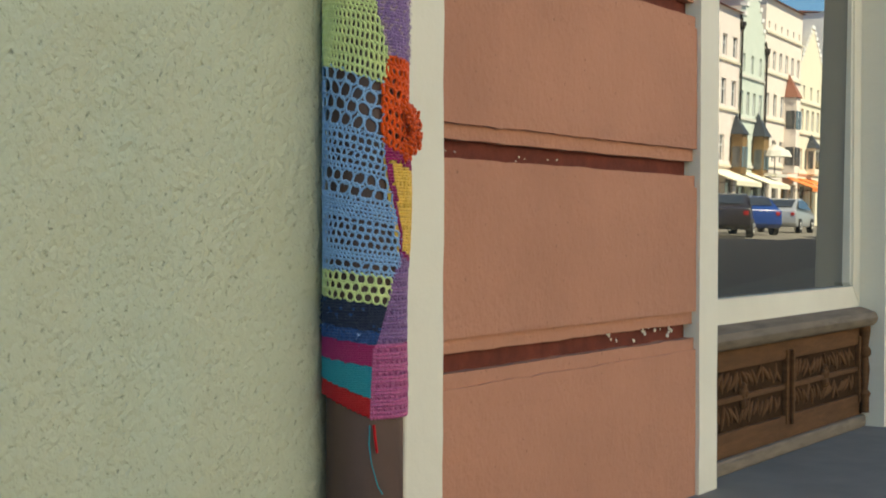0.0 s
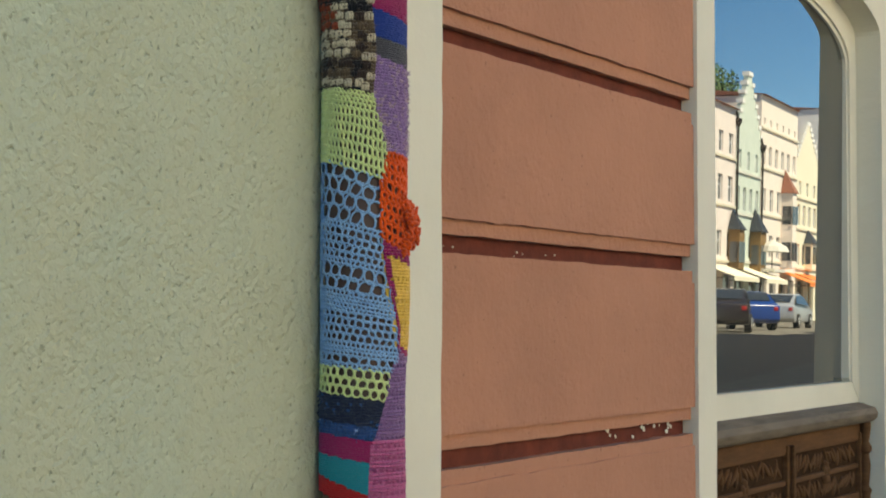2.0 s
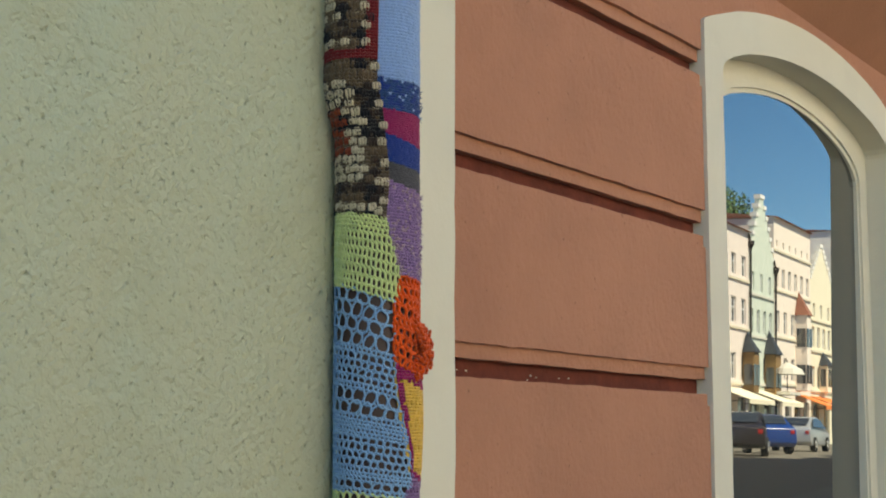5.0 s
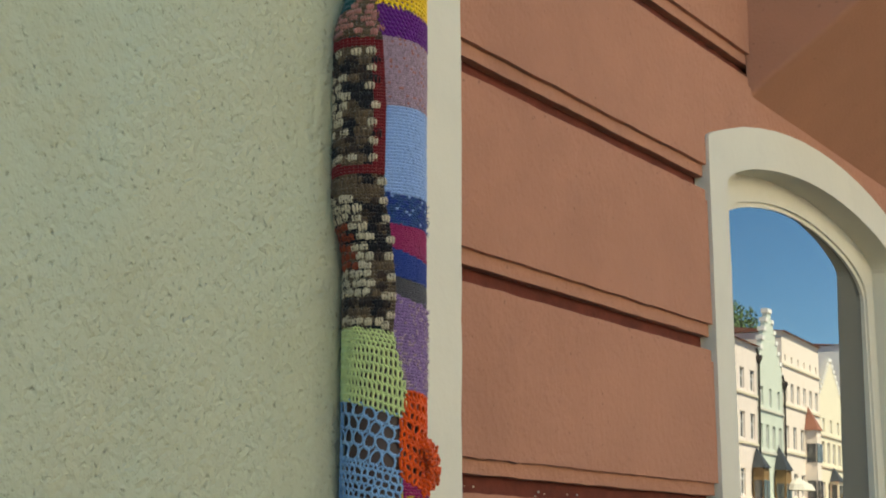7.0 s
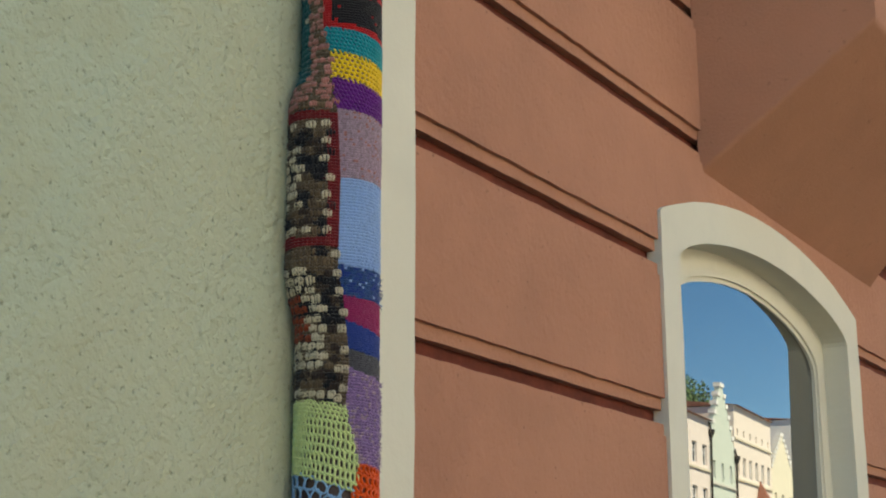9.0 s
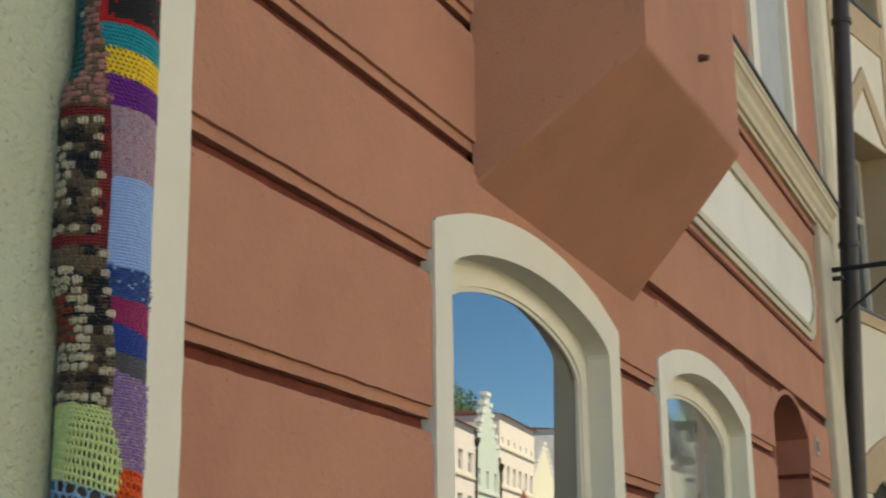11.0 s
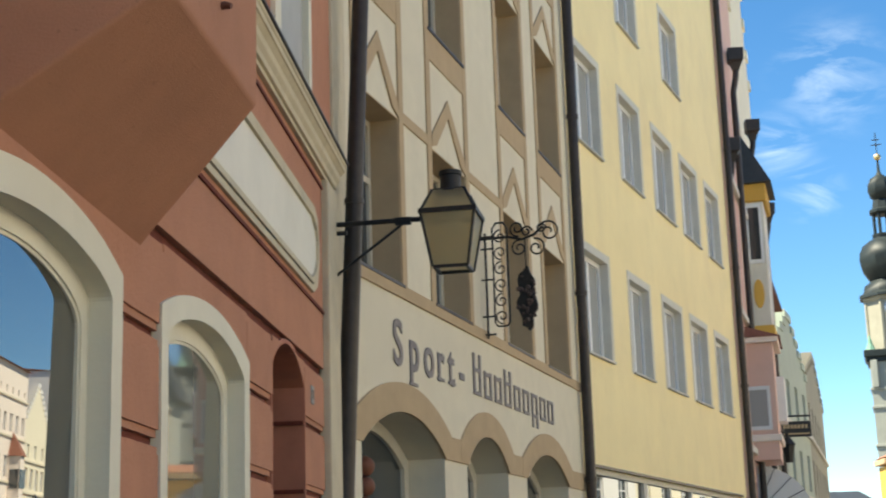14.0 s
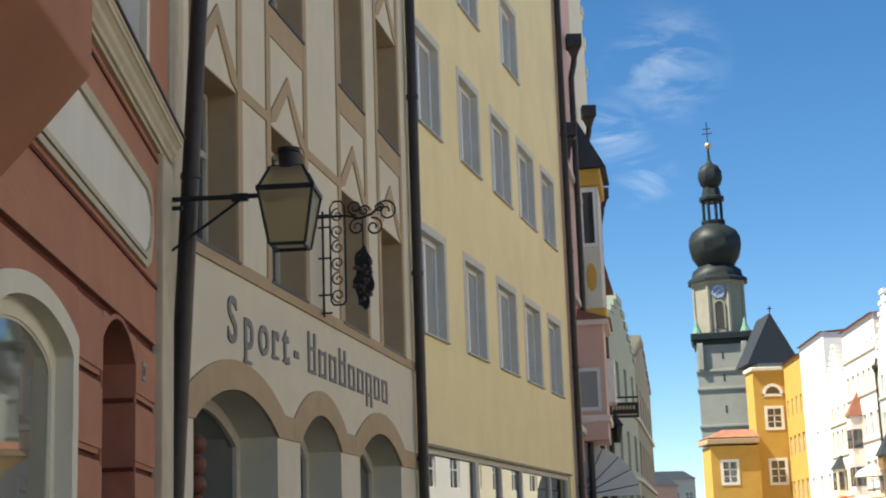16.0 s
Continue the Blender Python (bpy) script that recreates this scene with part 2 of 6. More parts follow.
M_OCHRE = mat("golden_ochre_render", (0.56, 0.335, 0.075), 0.9, 0.06, 1.0, 0.1, 20.0)
M_TILE = mat("red_roof_tile", (0.25, 0.10, 0.065), 0.85, 0.2, 6.0, 0.3, 20.0)
M_SLATE = mat("dark_slate", (0.032, 0.038, 0.046), 0.6, 0.2, 4.0, 0.3, 15.0)
M_COPPERRED = mat("rusty_sheet_roof", (0.33, 0.15, 0.09), 0.7, 0.25, 1.5)
M_STONE = mat("grey_green_stone", (0.31, 0.32, 0.285), 0.9, 0.1, 0.6, 0.2, 4.0, (0.2, 0.2, 0.18), 0.3, 0.5)
# Belfry stone; on two house walls this colour stands for render in shade.
M_STONE_SHADEWALL = mat("pale_stone_and_shaded_wall", (0.285, 0.27, 0.215), 0.9, 0.1, 0.8, 0.2, 4.0)
M_DARKLEAD = mat("blackened_copper", (0.018, 0.024, 0.024), 0.5, 0.3, 0.7, 0.0, 10.0, spec=0.25)
M_VERDIGRIS = mat("verdigris", (0.16, 0.30, 0.22), 0.8, 0.2, 3.0)
M_GILT = mat("gilding", (0.60, 0.45, 0.22), 0.5, 0.1, 5.0, metal=0.9)
M_DIAL = mat("dial_blue", (0.20, 0.28, 0.42), 0.6, 0.1, 3.0)
M_ORANGE = mat("orange_cloth", (0.70, 0.20, 0.05), 0.9, 0.1, 4.0)
M_TYRE = mat("black_rubber", (0.02, 0.02, 0.02), 0.8, 0.1, 20.0)
M_CHROME = mat("bright_metal", (0.6, 0.6, 0.6), 0.25, 0.05, 8.0, metal=0.8)
M_TAIL = mat("red_lens", (0.4, 0.02, 0.02), 0.3, 0.05, 8.0)
M_CARBLUE = mat("blue_car_paint", (0.014, 0.05, 0.22), 0.25, 0.03, 3.0, spec=0.6)
M_CARSILVER = mat("silver_car_paint", (0.45, 0.47, 0.50), 0.3, 0.03, 3.0, metal=0.4)
M_CARDARK = mat("dark_car_paint", (0.03, 0.025, 0.028), 0.25, 0.03, 3.0, spec=0.6)
M_LEAF = mat("leaves", (0.06, 0.11, 0.03), 0.7, 0.35, 3.0)


# ---- building helpers ----
def mesh_of(name, bm, material):
    me = bpy.data.meshes.new(name)
    bmesh.ops.recalc_face_normals(bm, faces=bm.faces)
    bm.to_mesh(me)
    bm.free()
    for mm in material if isinstance(material, (list, tuple)) else (material,):
        me.materials.append(mm)
    return me


def part(name, bm, material, parent=None, label="", smooth=False):
    """Links a bmesh as one mesh object, under a thing or a part where one is given."""
    me = mesh_of(name, bm, material)
    if smooth:
        for poly in me.polygons:
            poly.use_smooth = True
        me.set_sharp_from_angle(angle=radians(40))
    ob = new(name, me)
    if parent is not None:
        ob.parent = parent
    if label:
        tagged(ob, label)
    return ob


def thing(name, label, category, group="", at=None, kind=""):
    ob = new(name)
    ob.empty_display_size = 0.1
    if at is not None:
        ob.matrix_basis = at
    return tagged(ob, label, category, group, kind)


def box(bm, x0, y0, z0, x1, y1, z1, bevel=0.0, m=None, index=0):
    r = bmesh.ops.create_cube(bm, size=1)
    vs = r["verts"]
    for v in vs:
        v.co = Vector(((x0 + x1) / 2 + v.co.x * (x1 - x0), (y0 + y1) / 2 + v.co.y * (y1 - y0), (z0 + z1) / 2 + v.co.z * (z1 - z0)))
    faces = list({f for v in vs for f in v.link_faces})
    if bevel:
        es = list({e for v in vs for e in v.link_edges})
        out = bmesh.ops.bevel(bm, geom=es, offset=bevel, segments=2, affect="EDGES", profile=0.5)
        faces = list({f for f in out["faces"]} | {f for f in faces if f.is_valid})
        vs = list({v for f in faces for v in f.verts})
    for f in faces:
        f.material_index = index
    if m is not None:
        bmesh.ops.transform(bm, matrix=m, verts=vs)
    return vs


def boxed(*a, **k):
    bm = bmesh.new()
    box(bm, *a, **k)
    return bm


def prism(bm, outline, y0, y1, index=0):
    """A solid between y0 and y1 with an outline of (x, z) points."""
    a = [bm.verts.new((x, y0, z)) for x, z in outline]
    b = [bm.verts.new((x, y1, z)) for x, z in outline]
    fs = [bm.faces.new(a), bm.faces.new(list(reversed(b)))]
    n = len(a)
    for i in range(n):
        fs.append(bm.faces.new((a[i], b[i], b[(i + 1) % n], a[(i + 1) % n])))
    for f in fs:
        f.material_index = index
    return fs


def ring_solid(bm, outer, inner, y0, y1):
    """A frame between two outlines with the same number of points, open or closed alike."""
    n = len(outer)
    q = [[bm.verts.new((x, y, z)) for x, z in o] for o in (outer, inner) for y in (y0, y1)]
    of, ob_, inf, inb = q
    for i in range(n - 1):
        j = i + 1
        bm.faces.new((of[i], of[j], inf[j], inf[i]))
        bm.faces.new((ob_[i], inb[i], inb[j], ob_[j]))
        bm.faces.new((of[i], ob_[i], ob_[j], of[j]))
        bm.faces.new((inf[i], inf[j], inb[j], inb[i]))
    for k in (0, n - 1):
        bm.faces.new((of[k], inf[k], inb[k], ob_[k]))


def tube(bm, pts, radius, segs=10, caps=True):
    """A round bar along a line of points; radius may be a list."""
    pts = [Vector(q) for q in pts]
    rings = []
    for i, q in enumerate(pts):
        d = (pts[min(i + 1, len(pts) - 1)] - pts[max(i - 1, 0)]).normalized()
        u = d.orthogonal().normalized() if i == 0 else (u - d * u.dot(d)).normalized()
        w = d.cross(u)
        r = radius[i] if isinstance(radius, (list, tuple)) else radius
        rings.append([bm.verts.new(q + (u * math.cos(a) + w * math.sin(a)) * r) for a in [2 * math.pi * k / segs for k in range(segs)]])
    for a, b in zip(rings, rings[1:]):
        for k in range(segs):
            bm.faces.new((a[k], a[(k + 1) % segs], b[(k + 1) % segs], b[k]))
    if caps:
        bm.faces.new(rings[0])
        bm.faces.new(rings[-1])


def lathe(bm, profile, segs=24, centre=(0, 0, 0), turn=0.0):
    """A turned solid from (radius, z) pairs."""
    c = Vector(centre)
    rings = [[bm.verts.new(c + Vector((r * math.cos(a), r * math.sin(a), z))) for a in [turn + 2 * math.pi * k / segs for k in range(segs)]] for r, z in profile]
    for a, b in zip(rings, rings[1:]):
        for k in range(segs):
            bm.faces.new((a[k], a[(k + 1) % segs], b[(k + 1) % segs], b[k]))
    bm.faces.new(list(reversed(rings[0])))
    bm.faces.new(rings[-1])


def arch(x0, x1, z_base, z_spring, z_top, n=14, ease=0.0):
    """An opening's outline from the lower left up over a segmental arch and down; ease rounds its shoulders."""
    w, h = (x1 - x0) / 2, z_top - z_spring
    out = [(x0, z_base)]
    if h <= 1e-4:
        return out + [(x0, z_spring), (x1, z_spring), (x1, z_base)]
    r = (w * w + h * h) / (2 * h)
    a = math.asin(min(1.0, w / r)) if h <= w else math.pi - math.asin(w / r)
    for i in range(n + 1):
        t = -a + 2 * a * i / n
        out.append(((x0 + x1) / 2 + r * math.sin(t), z_top - r + r * math.cos(t)))
    if ease:
        left, right, mid = out[1:4], out[-3:], out[4:-3]

        def bend(p, c, q):
            return [tuple(p[k] * (1 - t) ** 2 + c[k] * 2 * t * (1 - t) + q[k] * t * t for k in (0, 1)) for t in [i / 6 for i in range(7)]]

        out = [out[0]] + bend((x0, z_spring - ease), left[0], left[2]) + mid + bend(right[0], right[2], (x1, z_spring - ease))
    return out + [(x1, z_base)]


def wall_sheet(bm, x0, x1, z0, z1, holes, y0, y1, cuts=0):
    """A wall between y0 (its face) and y1, with openings (outlines that start and end at their sills) cut right through, column by column."""
    holes = sorted(holes, key=lambda h: h[0][0])
    xs = sorted({x0, x1, *[q[0] for h in holes for q in h if x0 <= q[0] <= x1], *[x0 + (x1 - x0) * k / (cuts + 1) for k in range(1, cuts + 1)]})
    xs = [x for i, x in enumerate(xs) if i == 0 or x - xs[i - 1] > 1e-5]

    def spans(x, side):
        cuts = []
        for h in holes:
            lo, hi = h[0][0], h[-1][0]
            if lo - 1e-6 <= x <= hi + 1e-6 and not (side > 0 and x > hi - 1e-6) and not (side < 0 and x < lo + 1e-6):
                top = None
                pts = h[1:-1]
                for a, b in zip(pts, pts[1:]):
                    if a[0] - 1e-6 <= x <= b[0] + 1e-6:
                        k = 0 if abs(b[0] - a[0]) < 1e-9 else (x - a[0]) / (b[0] - a[0])
                        top = a[1] + (b[1] - a[1]) * k
                        break
                cuts.append((min(max(h[0][1], z0), z1), min(max(top, z0), z1)))
        cuts.sort()
        out, z = [], z0
        for a, b in cuts:
            out.append((z, a))
            z = b
        return out + [(z, z1)]

    cache = {}

    def vert(x, y, z):
        key = (round(x, 5), round(y, 5), round(z, 5))
        if key not in cache:
            cache[key] = bm.verts.new((x, y, z))
        return cache[key]

    def quad(*q):
        vs = []
        for c in q:
            v = vert(*c)
            if v not in vs:
                vs.append(v)
        if len(vs) > 2:
            try:
                bm.faces.new(vs)
            except ValueError:
                pass

    for xa, xb in zip(xs, xs[1:]):
        sa, sb = spans(xa, 1), spans(xb, -1)
        for (a0, a1), (b0, b1) in zip(sa, sb):
            if a1 - a0 < 1e-6 and b1 - b0 < 1e-6:
                continue
            quad((xa, y0, a0), (xb, y0, b0), (xb, y0, b1), (xa, y0, a1))
            quad((xa, y1, a0), (xa, y1, a1), (xb, y1, b1), (xb, y1, b0))
            quad((xa, y0, a0), (xa, y1, a0), (xb, y1, b0), (xb, y0, b0))
            quad((xa, y0, a1), (xb, y0, b1), (xb, y1, b1), (xa, y1, a1))
    for h in holes:
        for x, z in (h[0], h[-1]):
            zz = h[1][1] if x == h[0][0] else h[-2][1]
            z, zz = min(max(z, z0), z1), min(max(zz, z0), z1)
            if zz - z > 1e-5:
                quad((x, y0, z), (x, y0, zz), (x, y1, zz), (x, y1, z))
    for x in (x0, x1):
        quad((x, y0, z0), (x, y0, z1), (x, y1, z1), (x, y1, z0))


def worked(bm, step, amp, z_top):
    """Cuts upright pieces across and lets their faces and edges waver a little, like hand-worked plaster."""
    z = step
    while z < z_top:
        bmesh.ops.bisect_plane(bm, geom=list(bm.verts) + list(bm.edges) + list(bm.faces), plane_co=(0, 0, z), plane_no=(0, 0, 1))
        z += step
    for v in bm.verts:
        q = Vector((v.co.x * 3, v.co.y * 3, v.co.z * 9))
        v.co.x += amp * noise.noise(q) + 0.5 * amp * noise.noise(q * 3.1)
        v.co.y += 0.5 * amp * noise.noise(q + Vector((4, 4, 4)))


# ---- large structure ----
FACE = 1.55          # the red front's plane


bm = bmesh.new()
for v in ((-600, -900), (1800, -900), (1800, 600), (-600, 600)):
    bm.verts.new((v[0], v[1], -0.12))
bm.faces.new(list(bm.verts))
tagged(part("road", bm, M_ROAD), "grey stone street between two rows of houses", "road", kind="structure")
bm = bmesh.new()
outline = [(-30, -1.4), (11, -1.6), (20, -3.4), (32, -7.0), (60, -13.0), (60, 8), (-30, 8)]
lo = [bm.verts.new((x, y, -0.3)) for x, y in outline]
hi = [bm.verts.new((x, y, 0.0)) for x, y in outline]
bm.faces.new(hi)
for i in range(len(outline)):
    j = (i + 1) % len(outline)
    bm.faces.new((lo[i], lo[j], hi[j], hi[i]))
tagged(part("pavement", bm, M_PAVE), "grey stone pavement along the house fronts", "pavement", kind="structure")

# ---- green neighbour with a rounded corner ----
bm = bmesh.new()
R_C, X_C, Y_C = 0.11, 1.708, 1.466
out = [(-7.0, Y_C - R_C)] + [(X_C + R_C * math.sin(a), Y_C - R_C * math.cos(a)) for a in [math.pi / 2 * i / 10 for i in range(11)]] + [(X_C + R_C, 1.9), (-7.0, 1.9)]
lo = [bm.verts.new((x, y, -0.1)) for x, y in out]
hi = [bm.verts.new((x, y, 11.0)) for x, y in out]
bm.faces.new(lo)
bm.faces.new(hi)
for i in range(len(out)):
    j = (i + 1) % len(out)
    bm.faces.new((lo[i], lo[j], hi[j], hi[i]))
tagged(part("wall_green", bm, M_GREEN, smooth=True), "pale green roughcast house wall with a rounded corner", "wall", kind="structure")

# ---- red house front ----
red = thing("wall_red", "terracotta rendered shop front with dark red joints", "wall", kind="structure")
W1_OUT, W1_IN = arch(3.532, 5.235, -0.05, 1.812, 1.955, ease=0.012), arch(3.648, 5.105, -0.05, 1.727, 1.832, ease=0.04)
W2_OUT, W2_IN = arch(5.782, 7.52, -0.05, 1.810, 1.950, ease=0.012), arch(5.89, 7.39, -0.05, 1.722, 1.85, ease=0.04)
DOOR = arch(8.19, 9.29, -0.05, 1.90, 2.09)
UP = [(8.32, 3.99), (8.32, 6.2), (9.48, 6.2), (9.48, 3.99)]
HOLES = [W1_OUT, W2_OUT, DOOR, UP]
bm = bmesh.new()
wall_sheet(bm, 1.66, 11.3, -0.1, 11.0, HOLES, FACE + 0.034, FACE + 0.40)
part("backing", bm, M_GROOVE, red, "dark red wall body seen in the joints")
JOINTS = [0.4215, 0.836, 1.243, 1.670, 2.072]


def course(x0, x1, za, zb, holes):
    """A rendered course: its face, and a shallow lip above and below along the joints."""
    n = int((x1 - x0) / 0.035)
    face = None
    for name, z0, z1, y in (("course", za + 0.050, zb - 0.048, 0.0), ("lip", za + 0.019, za + 0.050, 0.012), ("lip", zb - 0.048, zb - 0.018, 0.006)):
        bm = bmesh.new()
        wall_sheet(bm, x0, x1, z0, z1, holes, FACE + y, FACE + 0.0345, n)
        for v in bm.verts:
            q = v.co * 1.0
            v.co.z += 0.0022 * noise.noise(Vector((q.x * 11, round(q.z, 3) * 31, 0))) + 0.0016 * noise.noise(Vector((q.x * 37, round(q.z, 3) * 31, 5)))
            if q.y < FACE + 0.02:
                v.co.y += 0.0015 * noise.noise(Vector((q.x * 5, q.z * 9, 9)))
        made = part(name, bm, M_RED, face or red)
        face = face or made


zs = [-0.1] + JOINTS
for za, zb in zip(zs, zs[1:]):
    for x0, x1 in ((1.72, 3.60), (5.2, 5.84), (7.5, 8.20), (9.29, 10.10)):
        if zb > 2.0 and x0 < 3.0:
            course(x0, 5.2, za, zb, [W1_OUT])
        else:
            course(x0, x1, za, zb, [])
for za, zb in ((2.075, 2.49), (2.49, 2.91), (2.91, 3.33), (3.33, 3.75), (3.75, 4.2)):
    course(1.72, 4.0, za, zb, [])
for x0, x1, za, zb, hs, y in ((5.84, 7.5, 1.70, 2.061, [W2_OUT], 0.001), (8.20, 9.29, 1.70, 2.061, [DOOR], 0.001), (4.0, 10.10, 2.12, 11.0, [DOOR, UP], 0.0), (1.72, 4.0, 4.2, 11.0, [], 0.0), (10.10, 11.3, 3.7, 11.0, [], 0.0)):
    bm = bmesh.new()
    wall_sheet(bm, x0, x1, za, zb, hs, FACE + y, FACE + 0.0345)
    part("plain_field", bm, M_RED, red)

bm = bmesh.new()
box(bm, 2.185, FACE - 0.03, -0.1, 2.313, FACE + 0.03, 11.0, 0.006)
worked(bm, 0.06, 0.0028, 4.5)
tagged(part("trim_corner", bm, M_CREAM), "cream painted strip along the front's edge", "trim", kind="structure")
bm = bmesh.new()
box(bm, 10.08, FACE - 0.05, -0.1, 10.60, FACE + 0.03, 3.475, 0.012)
box(bm, 10.06, FACE - 0.075, -0.1, 10.62, FACE + 0.03, 0.35, 0.012)
box(bm, 10.58, FACE - 0.02, -0.1, 11.28, FACE + 0.03, 10.9, 0.004)
tagged(part("trim_pilaster", bm, M_CREAMOLD), "cream painted flat pilaster at the front's end", "trim", kind="structure")

# panel field and joint lines above the shop windows
bm = bmesh.new()
ring = lambda e: [(5.45 - e, 2.65 - e), (9.50 + e, 2.65 - e), (9.66 + e, 2.72 - e), (9.75 + e, 2.82), (9.75 + e, 2.95), (9.70 + e, 3.02 + e), (9.56 + e, 3.08 + e), (5.45 - e, 3.08 + e), (5.45 - e, 2.65 - e)]
prism(bm, ring(0.0)[:-1], FACE - 0.010, FACE + 0.01)
panel = tagged(part("wall_panel", bm, M_FIELD), "long white plaster field with rounded ends on a red front", "wall panel", kind="structure")
for k, (e0, e1, yy) in enumerate(((0.0, 0.035, 0.03), (0.045, 0.085, 0.022))):
    bm = bmesh.new()
    ring_solid(bm, ring(e1), ring(e0), FACE - yy, FACE + 0.01)
    part("moulding", bm, M_CREAMOLD, panel)
bm = bmesh.new()
for za in (2.50, 3.395):
    box(bm, 5.50, FACE - 0.012, za, 10.08, FACE - 0.002, za + 0.024)
tagged(part("trim_line", bm, M_GROOVE), "dark red painted lines along the front", "trim", kind="structure")

# cornice
def moulding_run(bm, profile, x0, x1, flare=0.0):
    """A moulding along x from (out, z) pairs."""
    a = [bm.verts.new((x0, FACE - o, z)) for o, z in profile]
    b = [bm.verts.new((x1 + flare * o, FACE - o, z)) for o, z in profile]
    for i in range(len(profile) - 1):
        bm.faces.new((a[i], a[i + 1], b[i + 1], b[i]))
    bm.faces.new(a)
    bm.faces.new(b)


bm = bmesh.new()
prof = [(o, 3.475 + (z - 3.43) * 0.80) for o, z in [(-0.02, 3.43), (0.03, 3.43), (0.03, 3.465), (0.05, 3.47), (0.055, 3.51), (0.075, 3.545), (0.08, 3.59), (0.105, 3.625), (0.115, 3.63), (0.115, 3.67), (0.125, 3.68), (0.125, 3.705), (-0.02, 3.715)]]
moulding_run(bm, prof, 5.42, 10.48, 0.4)
corn = tagged(part("trim_cornice", bm, M_CREAMOLD), "cream moulded string course above the shop windows", "cornice", kind="structure")
bm = bmesh.new()
moulding_run(bm, [(-0.02, 3.708), (0.14, 3.698), (0.14, 3.712), (-0.02, 3.76)], 5.42, 10.55)
part("flashing", bm, M_PIPE, corn, "dark sheet metal on the cornice")

# oriel
bm = bmesh.new()
A, B_, C, D_ = (3.865, 1.56, 1.99), (4.045, 1.065, 2.425), (5.357, 1.065, 2.473), (5.50, 1.56, 1.965)
v = [bm.verts.new(q) for q in (A, B_, C, D_)] + [bm.verts.new((q[0], q[1], 11.0)) for q in (A, B_, C, D_)]
for f in ((0, 1, 2, 3), (4, 5, 6, 7), (0, 1, 5, 4), (1, 2, 6, 5), (2, 3, 7, 6), (3, 0, 4, 7)):
    bm.faces.new([v[i] for i in f])
low = [e for e in bm.edges if all(q.co.z < 3.0 and q.co.y < 1.57 for q in e.verts) and not all(q.co.y > 1.5 for q in e.verts)]
bmesh.ops.bevel(bm, geom=low, offset=0.014, segments=3, affect="EDGES", profile=0.5)
bmesh.ops.triangulate(bm, faces=[f for f in bm.faces if len(f.verts) > 4])
bmesh.ops.subdivide_edges(bm, edges=[e for e in bm.edges if e.calc_length() > 0.2], cuts=7, use_grid_fill=True)
for q in bm.verts:
    if q.co.y < 1.54:
        q.co += Vector((noise.noise(q.co * 2.3), noise.noise(q.co * 2.3 + Vector((7, 0, 0))), 0)) * 0.006
orl = tagged(part("oriel", bm, M_ORIELSHADE), "terracotta rendered oriel with a sloping underside", "oriel", kind="structure")
bm = bmesh.new()
tube(bm, [(4.74, 1.09, 2.628), (4.74, 1.052, 2.634), (4.735, 1.03, 2.628)], [0.014, 0.014, 0.010], 10)
part("drain_stub", bm, M_RUST, orl, "small rusty drain stub")


# ---- shop windows ----
def shop_window(name, label, w_out, w_in, frame_in, z_sill, tilt, pane_mat):
    top = thing(name, label, "window", kind="structure")
    bm = bmesh.new()
    ring_solid(bm, w_out, w_in, FACE - 0.010, FACE + 0.16)
    worked(bm, 0.07, 0.0035, 1.8)
    part("surround", bm, M_CREAM, top, "cream painted surround and reveal")
    fo = [(x, max(z, z_sill)) for x, z in w_in]
    bm = bmesh.new()
    ring_solid(bm, fo, frame_in, FACE + 0.078, FACE + 0.135)
    fz = frame_in[0][1]
    box(bm, fo[0][0] + 0.002, FACE + 0.080, z_sill - 0.03, fo[-1][0] - 0.002, FACE + 0.135, fz)
    fr = part("window_frame", bm, M_CREAM, top, "cream painted timber frame")
    # an inner bead
    bead = [(x + (0.013 if i < len(frame_in) / 2 else -0.013), z + (0.013 if i in (0, len(frame_in) - 1) else -0.013)) for i, (x, z) in enumerate(frame_in)]
    bm = bmesh.new()
    ring_solid(bm, frame_in, bead, FACE + 0.086, FACE + 0.130)
    part("glazing_bead", bm, M_CREAM, fr, "cream glazing bead")
    bm = bmesh.new()
    bm.faces.new([bm.verts.new((x, 0, z)) for x, z in frame_in])
    cx, cz = (frame_in[0][0] + frame_in[-1][0]) / 2, 1.1
    bmesh.ops.translate(bm, verts=bm.verts, vec=(-cx, 0, -cz))
    pane = part("pane", bm, pane_mat, fr, "shop glass mirroring the street")
    pane.matrix_basis = pose(cx, FACE + 0.100, cz, tilt[0], 0, tilt[1])
    return top


G1 = arch(3.74, 5.035, 0.486, 1.652, 1.765, ease=0.06)
G2 = arch(5.99, 7.30, 0.486, 1.652, 1.765, ease=0.06)
shop_window("window_1", "arched cream shop window mirroring sunlit houses", W1_OUT, W1_IN, G1, 0.42, (PANE_TILT, PANE_TURN), M_GLASS)
shop_window("window_2", "arched cream shop window with a dim display", W2_OUT, W2_IN, G2, 0.42, (PANE_TILT, -0.2), M_DISPLAY)
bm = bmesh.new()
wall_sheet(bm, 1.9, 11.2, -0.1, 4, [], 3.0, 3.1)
tagged(part("wall_inner", bm, M_INNERSHADE), "back wall of the shop, its dimness put into the colour", "wall", kind="structure")


# carved timber below the glass
bm = bmesh.new()
bmesh.ops.create_icosphere(bm, subdivisions=2, radius=1, matrix=Matrix.Diagonal((0.0075, 0.007, 0.034, 1)))
for v in bm.verts:
    v.co.x += 0.006 * math.cos(v.co.z * 40)
